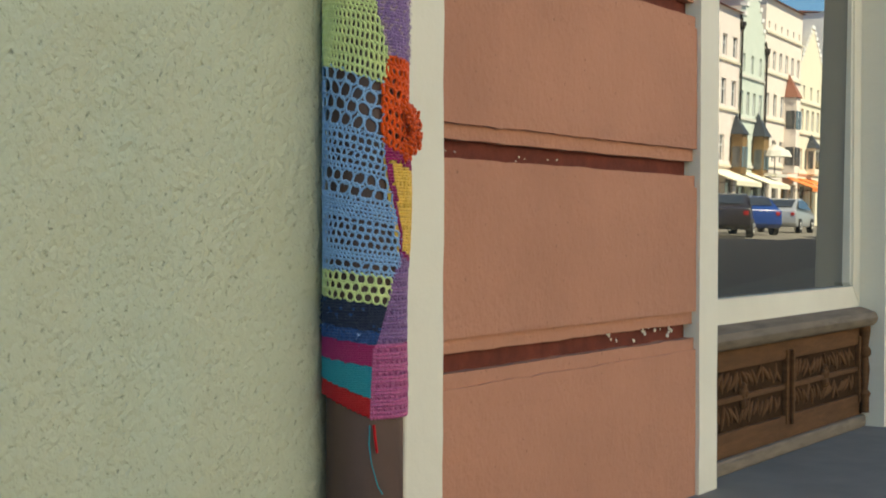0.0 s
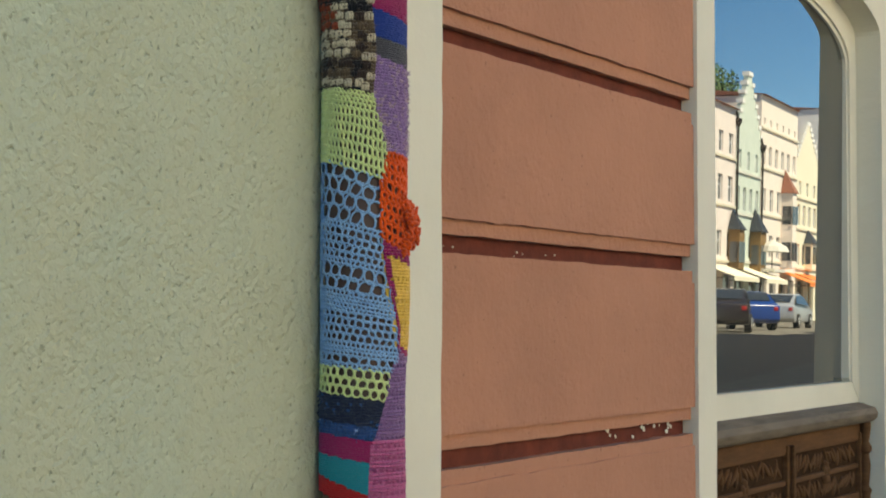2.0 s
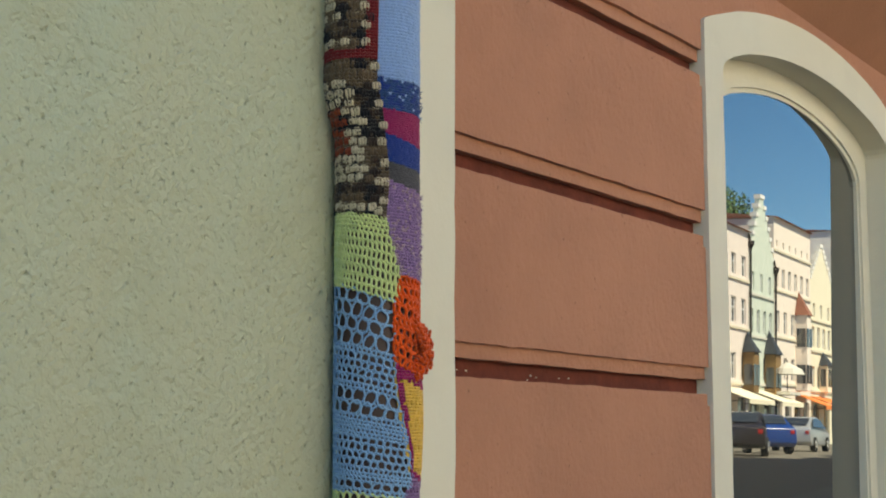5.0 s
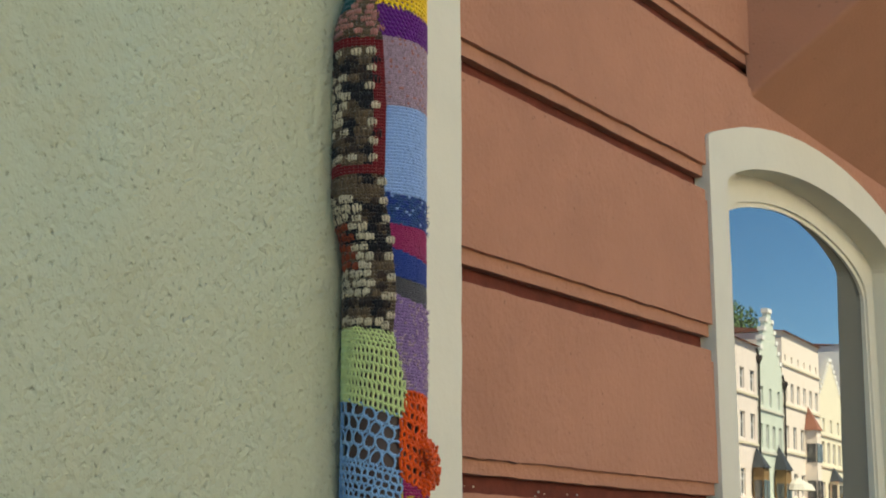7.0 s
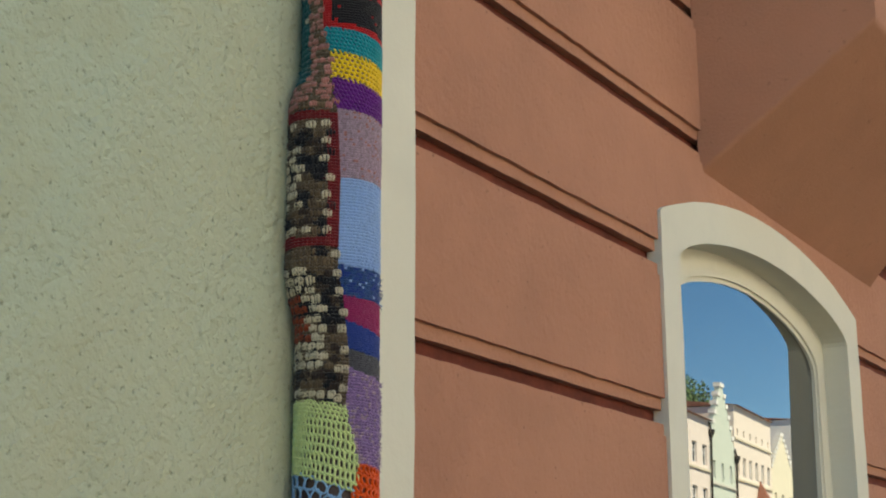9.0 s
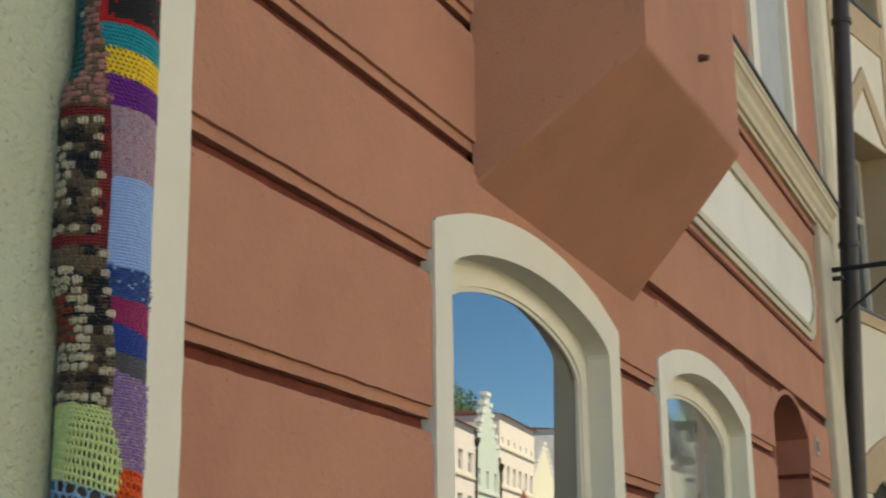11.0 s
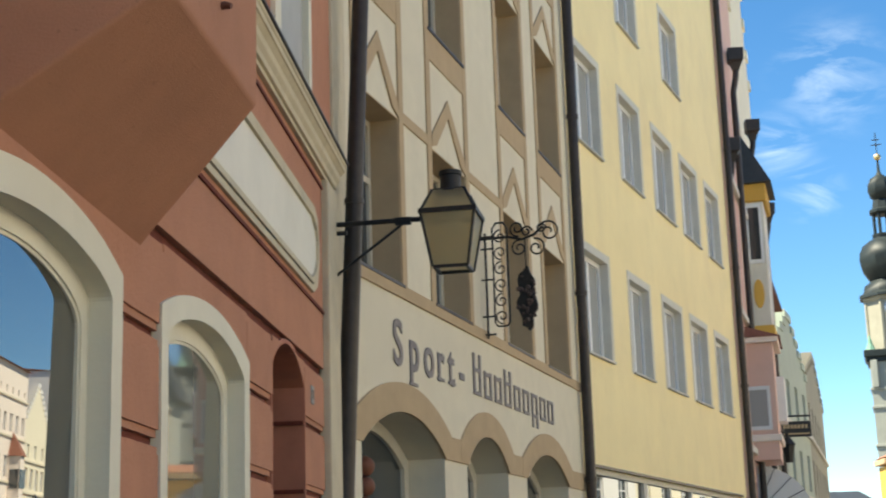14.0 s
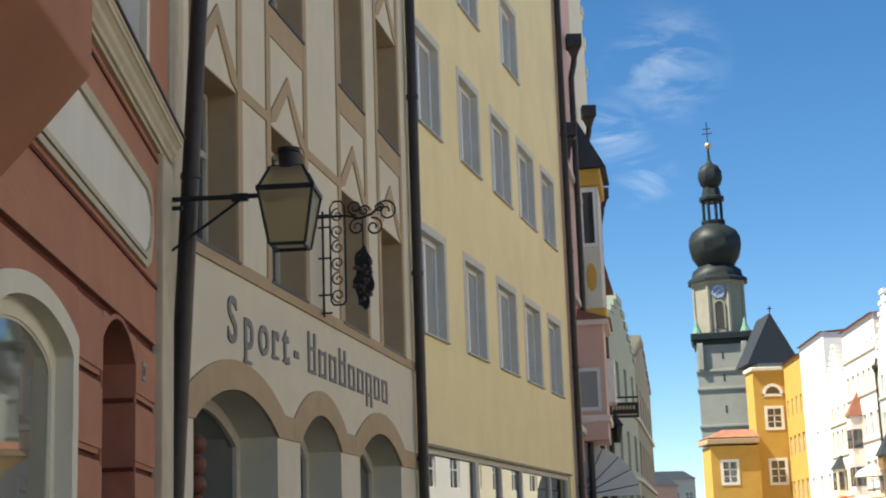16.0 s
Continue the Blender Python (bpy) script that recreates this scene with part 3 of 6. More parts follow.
LEAF_MESH = mesh_of("leaf", bm, M_WOOD)
for poly in LEAF_MESH.polygons:
    poly.use_smooth = True


def carved_base(x0, x1, name):
    base = thing(name, "carved brown oak panelling under the shop glass", "panelling")
    y = FACE + 0.065
    bm = bmesh.new()
    pr = [(0.0, 0.345), (0.035, 0.350), (0.050, 0.362), (0.055, 0.380), (0.045, 0.398), (0.025, 0.404), (0.0, 0.412), (-0.09, 0.424), (-0.09, 0.345)]
    a = [bm.verts.new((x0 + 0.002, y - o, z)) for o, z in pr]
    b = [bm.verts.new((x1 - 0.004, y - o, z)) for o, z in pr]
    for i in range(len(pr)):
        j = (i + 1) % len(pr)
        bm.faces.new((a[i], a[j], b[j], b[i]))
    bm.faces.new(a)
    bm.faces.new(b)
    part("sill", bm, M_WOODGREY, base, "weathered grey oak sill", smooth=True)
    part("body", boxed(x0 + 0.002, y + 0.022, 0.0, x1 - 0.004, y + 0.05, 0.345), M_WOOD, base)
    part("plinth", boxed(x0 + 0.002, y - 0.016, 0.0, x1 - 0.004, y + 0.022, 0.042, 0.008), M_WOODGREY, base, "scuffed pale plinth")
    part("rail", boxed(x0 + 0.002, y, 0.042, x1 - 0.004, y + 0.022, 0.112, 0.003), M_WOOD, base)
    part("rail", boxed(x0 + 0.002, y, 0.292, x1 - 0.004, y + 0.022, 0.345, 0.003), M_WOOD, base)
    n = 2
    w = (x1 - x0 - 0.06) / n
    for i in range(n + 1):
        xs = x0 + 0.01 + i * w
        st = part("stile", boxed(xs, y - 0.006, 0.085, xs + 0.05, y + 0.022, 0.315, 0.004), M_WOOD, base)
        part("bead", boxed(xs + 0.018, y - 0.020, 0.085, xs + 0.032, y - 0.006, 0.315, 0.004), M_WOOD, st)
    rnd = random.Random(4)
    for i in range(n):
        cx = x0 + 0.01 + i * w + 0.025 + w / 2
        part("ground", boxed(cx - w / 2 + 0.02, y + 0.011, 0.10, cx + w / 2 - 0.02, y + 0.0225, 0.30), M_WOODSHADE, base, "recessed ground of the carving, its shade put into the colour")
        for r in range(2):
            zc = 0.156 + r * 0.092
            part("band", boxed(cx - w / 2 + 0.025, y + 0.001, zc + 0.037, cx + w / 2 - 0.025, y + 0.016, zc + 0.053, 0.003), M_WOOD, base)
            for k in range(22):
                u = -0.47 + 0.94 * (k + 0.5) / 22
                side = 1 if u > 0 else -1
                lean = side * (38 if r == 0 else -38) * (1 if k % 5 else -0.6) + rnd.uniform(-8, 8)
                leaf = new("leaf", LEAF_MESH)
                leaf.parent = base
                leaf.matrix_basis = pose(cx + u * (w - 0.07), y + 0.011, zc + rnd.uniform(-0.006, 0.006), rnd.uniform(-10, 10), lean, 0) @ Matrix.Diagonal((rnd.choice((-1, 1)) * rnd.uniform(0.8, 1.15), 1, rnd.uniform(0.8, 1.15), 1))
        bm = bmesh.new()
        for q in range(5):
            bmesh.ops.create_icosphere(bm, subdivisions=2, radius=1, matrix=pose(cx + 0.013 * math.sin(q * 1.257), y + 0.008, 0.202 + 0.024 * math.cos(q * 1.257)) @ Matrix.Diagonal((0.012, 0.014, 0.017, 1)))
        part("boss", bm, M_WOOD, base, smooth=True)
    bm = bmesh.new()
    lathe(bm, [(0.016, 0.05), (0.016, 0.10), (0.022, 0.115), (0.012, 0.13), (0.018, 0.20), (0.013, 0.24), (0.022, 0.25), (0.022, 0.265), (0.013, 0.28), (0.02, 0.33), (0.02, 0.35)], 12, (x1 - 0.022, y - 0.014, 0))
    part("turned_post", bm, M_WOOD, base, smooth=True)


carved_base(3.648, 5.103, "carved_panel")
carved_base(5.89, 7.388, "carved_panel")

# entrance niche
niche = thing("door_1", "dark red arched entrance niche with a timber door", "door", kind="structure")
bm = bmesh.new()
ring_solid(bm, [(x + (0.02 if i > len(DOOR) / 2 else -0.02), z + (0.02 if 0 < i < len(DOOR) - 1 else 0)) for i, (x, z) in enumerate(DOOR)], [(x + (-0.006 if i > len(DOOR) / 2 else 0.006), z - (0.006 if 0 < i < len(DOOR) - 1 else 0)) for i, (x, z) in enumerate(DOOR)], FACE + 0.002, FACE + 0.5)
part("reveal", bm, M_DEEPRED, niche, "dark red painted reveal")
for zj in JOINTS[:-1]:
    part("joint", boxed(9.26, FACE + 0.01, zj - 0.012, 9.282, FACE + 0.45, zj + 0.012), M_GROOVE, niche)
part("door_leaf", boxed(8.16, FACE + 0.42, 0, 9.3, FACE + 0.47, 2.12), M_WOOD, niche)
part("interior", boxed(8.0, FACE + 0.6, -0.05, 9.5, FACE + 0.7, 2.3), M_INNERSHADE, niche)
plate = thing("house_plate", "small grey plate beside the entrance niche", "plate")
part("plate", boxed(9.51, FACE - 0.008, 1.82, 9.62, FACE + 0.004, 1.94, 0.003), M_BEAD, plate)
part("mark", boxed(9.53, FACE - 0.011, 1.85, 9.60, FACE - 0.0075, 1.91), M_PIPE, plate)

# upper window beside the oriel
upw = thing("window_3", "tall grey window above the string course", "window", kind="structure")
bm = bmesh.new()
ring_solid(bm, [(8.21, 3.92), (8.21, 6.3), (9.55, 6.3), (9.55, 3.92)], [(8.40, 3.92), (8.40, 6.18), (9.44, 6.18), (9.44, 3.92)], FACE - 0.03, FACE + 0.2)
part("surround", bm, M_CREAM, upw)
part("blind", boxed(8.39, FACE + 0.015, 3.95, 9.45, FACE + 0.03, 6.2), M_GREYBEAD, upw, "pale grey blind in the opening")

# ---- dark downpipe between the houses ----
dp = thing("downpipe", "dark brown metal downpipe on the house edge", "downpipe")
P0, P1 = Vector((10.75, 1.57, 0.0)), Vector((10.75, 1.30, 5.6))
bm = bmesh.new()
tube(bm, [P0, P0.lerp(P1, 0.135)], 0.082, 20)
part("foot_pipe", bm, M_PIPE, dp, smooth=True)
bm = bmesh.new()
tube(bm, [P0.lerp(P1, 0.13), P0.lerp(P1, 0.6), P1, P1 + (P1 - P0)], [0.069, 0.066, 0.062, 0.062], 20)
part("pipe", bm, M_PIPE, dp, smooth=True)
for k in (0.135, 0.62, 0.93):
    bm = bmesh.new()
    c = P0.lerp(P1, k)
    tube(bm, [c - Vector((0, 0, 0.02)), c + Vector((0, 0, 0.02))], 0.088 if k < 0.2 else 0.076, 20)
    part("collar", bm, M_PIPE, dp, smooth=True)


# ---- a general rendered front with windows, face at y = 0 towards -y ----
def window_unit(parent, x0, x1, z0, z1, y, frame_mat, pane_mat, lights=2, bar=0.05, transom=None, sill_mat=None, sill_out=0.06, rail_depth=0.05):
    bm = bmesh.new()
    o = [(x0, z0), (x0, z1), (x1, z1), (x1, z0), (x0, z0)]
    i = [(x0 + bar, z0 + bar), (x0 + bar, z1 - bar), (x1 - bar, z1 - bar), (x1 - bar, z0 + bar), (x0 + bar, z0 + bar)]
    ring_solid(bm, o, i, y - rail_depth, y)
    for k in range(1, lights):
        xm = x0 + (x1 - x0) * k / lights
        box(bm, xm - bar * 0.6, y - rail_depth + 0.004, z0 + bar * 0.9, xm + bar * 0.6, y - 0.002, z1 - bar * 0.9)
    if transom:
        zt = z0 + (z1 - z0) * transom
        box(bm, x0 + bar * 0.9, y - rail_depth - 0.006, zt - bar * 0.5, x1 - bar * 0.9, y - 0.003, zt + bar * 0.5)
    w = part("window", bm, frame_mat, parent)
    part("pane", boxed(x0 + bar * 0.6, y - 0.02, z0 + bar * 0.6, x1 - bar * 0.6, y - 0.012, z1 - bar * 0.6), pane_mat, w)
    if sill_mat:
        part("sill", boxed(x0 - 0.04, -sill_out, z0 - 0.035, x1 + 0.04, y - rail_depth, z0 - 0.005, 0.004), sill_mat, w)
    return w


def surround(parent, x0, x1, z0, z1, w, mat_, out=0.012, top=None):
    bm = bmesh.new()
    ring_solid(bm, [(x0 - w, z0), (x0 - w, z1 + w), (x1 + w, z1 + w), (x1 + w, z0)], [(x0, z0), (x0, z1), (x1, z1), (x1, z0)], -out, 0.004)
    part("surround", bm, mat_, parent)


def rect(x0, x1, z0, z1):
    return [(x0, z0), (x0, z1), (x1, z1), (x1, z0)]


# ---- sports shop house ----
SPL = 8.85
sport = thing("sports_shop_house", "off-white house with beige window strips and round shop arches", "house", at=M_SPORT)
COLS = [(0.30, 1.37), (2.36, 3.52), (5.02, 6.18), (6.98, 8.20)]
ARCHES = [(0.28, 2.505), (3.254, 4.83), (5.67, 7.84)]
holes = [arch(a, b, 0.0, 1.765, 2.08, 18) for a, b in ARCHES]
for a, b in COLS:
    holes += [rect(a, b, 3.20, 4.71), rect(a, b, 5.93, 7.46), rect(a, b, 8.6, 10.0)]
bm = bmesh.new()
wall_sheet(bm, 0, SPL, -0.1, 11.5, holes, 0, 0.42)
part("wall", bm, M_WHITE, sport)
for a, b in COLS:
    for z0, z1 in ((3.20, 4.71), (5.93, 7.46), (8.6, 10.0)):
        window_unit(sport, a, b, z0, z1, 0.31, M_FRAME, M_PANE, 2, 0.06, 0.62, M_PIPE, 0.03)
        bm = bmesh.new()
        ring_solid(bm, [(a - 0.001, z0), (a - 0.001, z1 + 0.001), (b + 0.001, z1 + 0.001), (b + 0.001, z0)], [(a + 0.012, z0), (a + 0.012, z1 - 0.012), (b - 0.012, z1 - 0.012), (b - 0.012, z0)], -0.004, 0.255)
        part("reveal", bm, M_BEIGE, sport)
    # strips beside the window column
    for x in (a - 0.13, b + 0.002):
        part("strip", boxed(x, -0.016, 3.19, x + 0.128, 0.01, 11.4), M_BEIGE, sport)
    for z0 in (5.60, 8.30):
        part("apron", boxed(a, -0.014, z0, b, 0.01, z0 + 0.31), M_BEIGE, sport)
    for zb in (4.75, 7.50):
        bm = bmesh.new()
        m = (a + b) / 2
        outer = [(a, zb), (a + 0.02, zb + 0.10), (m, zb + 0.60), (b - 0.02, zb + 0.10), (b, zb)]
        inner = [(a + 0.001, zb - 0.03), (a + 0.16, zb + 0.02), (m, zb + 0.42), (b - 0.16, zb + 0.02), (b - 0.001, zb - 0.03)]
        ring_solid(bm, outer, inner, -0.018, 0.01)
        for s in (-1, 1):
            box(bm, m + s * 0.33 - 0.05, -0.017, zb + 0.15, m + s * 0.33 + 0.05, 0.01, zb + 0.24)
        part("gable_motif", bm, M_BEIGE, sport)
part("band", boxed(0.0, -0.022, 3.07, SPL, 0.01, 3.19, 0.005), M_BEIGE, sport)
for (a, b), (c, d) in zip(COLS, COLS[1:]):
    part("string", boxed(b + 0.13, -0.015, 4.70, c - 0.13, 0.01, 4.80), M_BEIGE, sport)
for a, b in ARCHES:
    bm = bmesh.new()
    ring_solid(bm, arch(a - 0.25, b + 0.25, 1.755, 1.95, 2.33, 18), arch(a, b, 1.755, 1.765, 2.08, 18), -0.02, 0.02)
    part("archivolt", bm, M_BEIGE, sport)
for x0, x1 in ((0.0, 0.03), (2.755, 3.004), (5.08, 5.42), (8.09, SPL)):
    part("impost", boxed(x0, -0.019, 1.755, x1, 0.02, 1.975, 0.003), M_BEIGE, sport)
for a, b in ARCHES:
    w_in = arch(a + 0.10, b - 0.10, 0.35, 1.68, 1.97, 18)
    bm = bmesh.new()
    ring_solid(bm, arch(a + 0.001, b - 0.001, 0.0, 1.762, 2.078, 18), w_in, 0.36, 0.44)
    fr = part("shop_frame", bm, M_FRAME, sport)
    bm = bmesh.new()
    bm.faces.new([bm.verts.new((x, 0.40, z)) for x, z in w_in])
    part("pane", bm, M_PANE, fr)
part("interior", boxed(0.05, 2.0, -0.05, SPL - 0.05, 2.1, 11), M_INNERSHADE, sport)

# raised sign letters
def lettering(text, size, x, z, mat_, name, parent, stretch=1.0):
    cu = bpy.data.curves.new(name, "FONT")
    cu.body, cu.size, cu.extrude, cu.offset = text, size, 0.006, 0.008
    ob = bpy.data.objects.new(name, cu)
    scene.collection.objects.link(ob)
    me = bpy.data.meshes.new_from_object(ob.evaluated_get(bpy.context.evaluated_depsgraph_get()))
    bpy.data.objects.remove(ob)
    me.materials.clear()
    me.materials.append(mat_)
    me.transform(pose(x, -0.008, z, 90, 0, 0) @ Matrix.Diagonal((stretch, 1, 1, 1)))
    o = new(name, me)
    o.parent = parent
    return o


sign = thing("shop_sign", "dark grey raised letters reading Sport and a row of plain bars", "sign", at=M_SPORT)
xs = 1.08
for ch, wd in (("S", 0.43), ("p", 0.42), ("o", 0.40), ("r", 0.36), ("t", 0.36), ("-", 0.36)):
    lettering(ch, 0.56, xs, 2.475, M_LETTER, "letter", sign, 1.02)
    if ch in "prt":
        zs0 = 2.475 if ch != "p" else 2.335
        part("serif", boxed(xs + 0.0, -0.015, zs0, xs + 0.22, 0.0, zs0 + 0.03, 0.003), M_LETTER, sign)
    xs += wd
for k, (lo_, hi_) in enumerate(((0, 0.42), (0, 0.285), (0, 0.285), (0, 0.40), (0, 0.275), (0, 0.275), (-0.12, 0.275), (0, 0.275), (0, 0.275))):
    x = 3.54 + k * 0.41
    bm = bmesh.new()
    for a, b in ((0.02, 0.085), (0.235, 0.30)):
        box(bm, x + a, -0.016, 2.475 + lo_, x + b, 0.0, 2.475 + hi_, 0.004)
    for zz_ in (0.0, 0.235):
        box(bm, x + 0.02, -0.015, 2.475 + zz_, x + 0.30, 0.0, 2.475 + zz_ + 0.04, 0.004)
    part("bar", bm, M_LETTER, sign)

# string of brown balls in the first arch
balls = thing("ball_string", "brown ball ornaments strung in the shop arch", "ornament", at=M_SPORT)
for k in range(5):
    bm = bmesh.new()
    bmesh.ops.create_icosphere(bm, subdivisions=3, radius=0.085, matrix=pose(0.945, 0.22, 0.95 + 0.165 * k))
    part("ball", bm, M_RUST, balls, smooth=True)
part("cord", boxed(0.942, 0.217, 0.8, 0.948, 0.223, 2.05), M_IRON, balls)

# ---- wrought iron hanging sign ----
hang = thing("hanging_sign", "black wrought iron hanging sign with scrolls and a crest", "hanging sign", at=M_SPORT @ pose(4.05, 0, 0, 0, 0, -90))
# local x runs out from the wall


def bar_line(pts, r=0.011, segs=6):
    bm = bmesh.new()
    tube(bm, pts, r, segs)
    return bm


def spiral(cx, cz, r0, r1, a0, turns, n=26):
    return [(cx + (r0 + (r1 - r0) * i / n) * math.cos(a0 + turns * 2 * math.pi * i / n), 0, cz + (r0 + (r1 - r0) * i / n) * math.sin(a0 + turns * 2 * math.pi * i / n)) for i in range(n + 1)]


part("post", bar_line([(0.05, 0, 3.10), (0.05, 0, 4.22)], 0.014), M_IRON, hang)
for z in (3.14, 3.33, 3.72, 4.05, 4.18):
    part("stay", bar_line([(0.0, 0, z), (0.14, 0, z)], 0.01), M_IRON, hang)
F0, F1, FB, FT = 0.13, 0.29, 3.22, 4.32
part("scroll_frame", bar_line([(F0 + 0.03, 0, FB), (F0, 0, FB + 0.04), (F0, 0, FT - 0.06), (F0 + 0.04, 0, FT), (F1 - 0.04, 0, FT), (F1, 0, FT - 0.06), (F1, 0, FB + 0.04), (F1 - 0.03, 0, FB), (F0 + 0.03, 0, FB)]), M_IRON, hang)
for k in range(6):
    z = FB + 0.10 + k * 0.17
    s = 1 if k % 2 else -1
    part("scroll", bar_line(spiral((F0 + F1) / 2, z, 0.075, 0.015, s * 1.5, s * 1.3), 0.008), M_IRON, hang)
part("arm", bar_line([(0.0, 0, 4.16), (0.30, 0, 4.16), (0.45, 0, 4.12), (0.58, 0, 4.16), (0.68, 0, 4.24)], 0.014), M_IRON, hang)
for cx, cz, r, a, tn in ((0.40, 4.24, 0.085, -1.4, -1.4), (0.50, 4.20, 0.06, 0.0, 1.3), (0.74, 4.18, 0.12, 2.6, -1.5), (0.66, 4.22, 0.05, 0, 1.2), (0.42, 4.03, 0.09, 1.4, 1.4), (0.60, 4.02, 0.10, 1.8, -1.4)):
    part("scroll", bar_line(spiral(cx, cz, r, 0.02, a, tn), 0.010), M_IRON, hang)
bm = bmesh.new()
pts = []
for i in range(40):
    a = 2 * math.pi * i / 40
    w = 0.095 + 0.022 * math.cos(7 * a)
    pts.append((0.48 + w * math.sin(a), 3.49 + 0.33 * math.cos(a) + 0.02 * math.sin(6 * a)))
prism(bm, pts, -0.02, 0.02)
crest = part("crest", bm, M_IRON, hang)
rnd = random.Random(8)
bm = bmesh.new()
for i in range(60):
    a, q = rnd.uniform(0, 6.28), rnd.uniform(0.2, 1.0)
    bmesh.ops.create_icosphere(bm, subdivisions=1, radius=rnd.uniform(0.012, 0.03), matrix=pose(0.48 + 0.10 * q * math.sin(a), rnd.choice((-0.024, 0.024)), 3.49 + 0.32 * q * math.cos(a)))
part("relief", bm, M_CREST, crest, "worn painted relief")
part("hanger", bar_line([(0.48, 0, 3.80), (0.48, 0, 4.13)], 0.008), M_IRON, hang)

# ---- wall lantern ----
lamp = thing("wall_lantern", "black iron street lantern with yellowed glass on a wall bracket", "lantern", at=pose(10.4, 0.65, 0, 0, 0, -6))
S_B, S_T, Z_B, Z_R, Z_C = 0.128, 0.196, 2.85, 3.245, 3.415


def quad_ring(s, z):
    return [(-s, -s, z), (s, -s, z), (s, s, z), (-s, s, z)]


for a, b, r in ((quad_ring(S_B, Z_B), quad_ring(S_T, Z_R), 0.011), (quad_ring(S_T, Z_R), quad_ring(0.118, Z_C), 0.011)):
    for p0, p1 in zip(a, b):
        part("edge_bar", bar_line([p0, p1], r), M_IRON, lamp)
for s, z, h in ((S_B, Z_B, 0.022), (S_T + 0.012, Z_R, 0.035), (0.112, Z_C, 0.02)):
    bm = bmesh.new()
    for x0, y0, x1, y1 in ((-s, -s, s, -s + 0.022), (-s, s - 0.022, s, s), (-s, -s, -s + 0.022, s), (s - 0.022, -s, s, s)):
        box(bm, x0, y0, z - h / 2, x1, y1, z + h / 2)
    part("rim", bm, M_IRON, lamp)
for i in range(4):
    j = (i + 1) % 4
    for a, b, nm in ((quad_ring(S_B, Z_B), quad_ring(S_T, Z_R), "pane"), (quad_ring(S_T, Z_R), quad_ring(0.118, Z_C), "roof_pane")):
        bm = bmesh.new()
        bm.faces.new([bm.verts.new(Vector(q) * 1.0) for q in (a[i], a[j], b[j], b[i])])
        for vv in bm.verts:
            vv.co.x *= 0.985
            vv.co.y *= 0.985
        pn = part(nm, bm, M_LAMPGLASS, lamp)
        pn.visible_shadow = False
bm = bmesh.new()
lathe(bm, [(0.128, 3.405), (0.118, 3.425), (0.078, 3.43), (0.076, 3.535), (0.086, 3.54), (0.086, 3.57), (0.02, 3.585)], 20)
part("chimney_cap", bm, M_IRON, lamp, smooth=True)
bm = bmesh.new()
lathe(bm, [(0.05, 3.13), (0.075, 3.16), (0.075, 3.26), (0.03, 3.30)], 14)
part("burner", bm, M_GREYBEAD, lamp, smooth=True)
for (p0, p1, r) in (((0, 0.22, 3.235), (0, 0.90, 3.235), 0.019), ((0, 0.36, 3.21), (0, 0.90, 2.83), 0.011), ((0, 0.78, 3.17), (0, 0.90, 3.17), 0.017), ((-0.05, 0.88, 2.82), (0.05, 0.88, 2.82), 0.016), ((-0.06, 0.88, 3.235), (0.06, 0.88, 3.235), 0.02)):
    part("bracket_arm", bar_line([p0, p1], r, 8), M_IRON, lamp)
bm = bmesh.new()
box(bm, -0.02, 0.30, 3.20, 0.02, 0.42, 3.255, 0.004)
part("clamp", bm, M_IRON, lamp)

# ---- pale yellow house ----
yel = thing("yellow_house", "pale yellow rendered house with grey window surrounds", "house", at=M_YEL)
YL = 11.75
YW = [(0.50, 1.78), (3.02, 4.27), (5.26, 6.62), (7.42, 8.78), (9.62, 10.86)]
rows_ = [(3.69, 5.16, YW), (6.76, 8.20, YW), (9.45, 10.80, [(3.2, 4.49), (6.42, 7.70)])]
holes = [rect(0.45, 11.2, 0.35, 2.10)]
for z0, z1, cols in rows_:
    holes += [rect(a, b, z0, z1) for a, b in cols]
bm = bmesh.new()
wall_sheet(bm, 0, YL, -0.1, 14.0, holes, 0, 0.3)
part("wall", bm, M_YELLOW, yel)
for z0, z1, cols in rows_:
    for a, b in cols:
        window_unit(yel, a, b, z0, z1, 0.17, M_FRAMEW, M_CURTAIN, 2, 0.085, None, M_GREYBEAD, 0.05)
        bm = bmesh.new()
        ring_solid(bm, [(a - 0.001, z0), (a - 0.001, z1 + 0.001), (b + 0.001, z1 + 0.001), (b + 0.001, z0)], [(a + 0.01, z0), (a + 0.01, z1 - 0.01), (b - 0.01, z1 - 0.01), (b - 0.01, z0)], -0.006, 0.118)
        part("reveal", bm, M_GREYW, yel)
        surround(yel, a, b, z0 - 0.02, z1, 0.11, M_GREYW, 0.008)
bm = bmesh.new()
xs_ = [0.45, 3.50, 3.62, 5.22, 6.82, 9.40, 11.2]
for x in xs_:
    box(bm, x - 0.05, 0.06, 0.35, x + 0.05, 0.16, 2.10)
box(bm, 0.45, 0.06, 2.02, 11.2, 0.16, 2.10)
box(bm, 0.45, 0.06, 0.35, 11.2, 0.16, 0.45)
part("shop_frame", bm, M_GREYW, yel)
for a, b in zip(xs_, xs_[1:]):
    part("pane", boxed(a + 0.04, 0.11, 0.42, b - 0.04, 0.118, 2.05), M_GLASS, yel)
part("interior", boxed(0.1, 1.2, -0.05, YL - 0.1, 1.3, 13.5), M_INNERSHADE, yel)
part("lintel_strip", boxed(0.3, -0.02, 2.10, 11.3, 0.0, 2.14, 0.003), M_PIPE, yel)

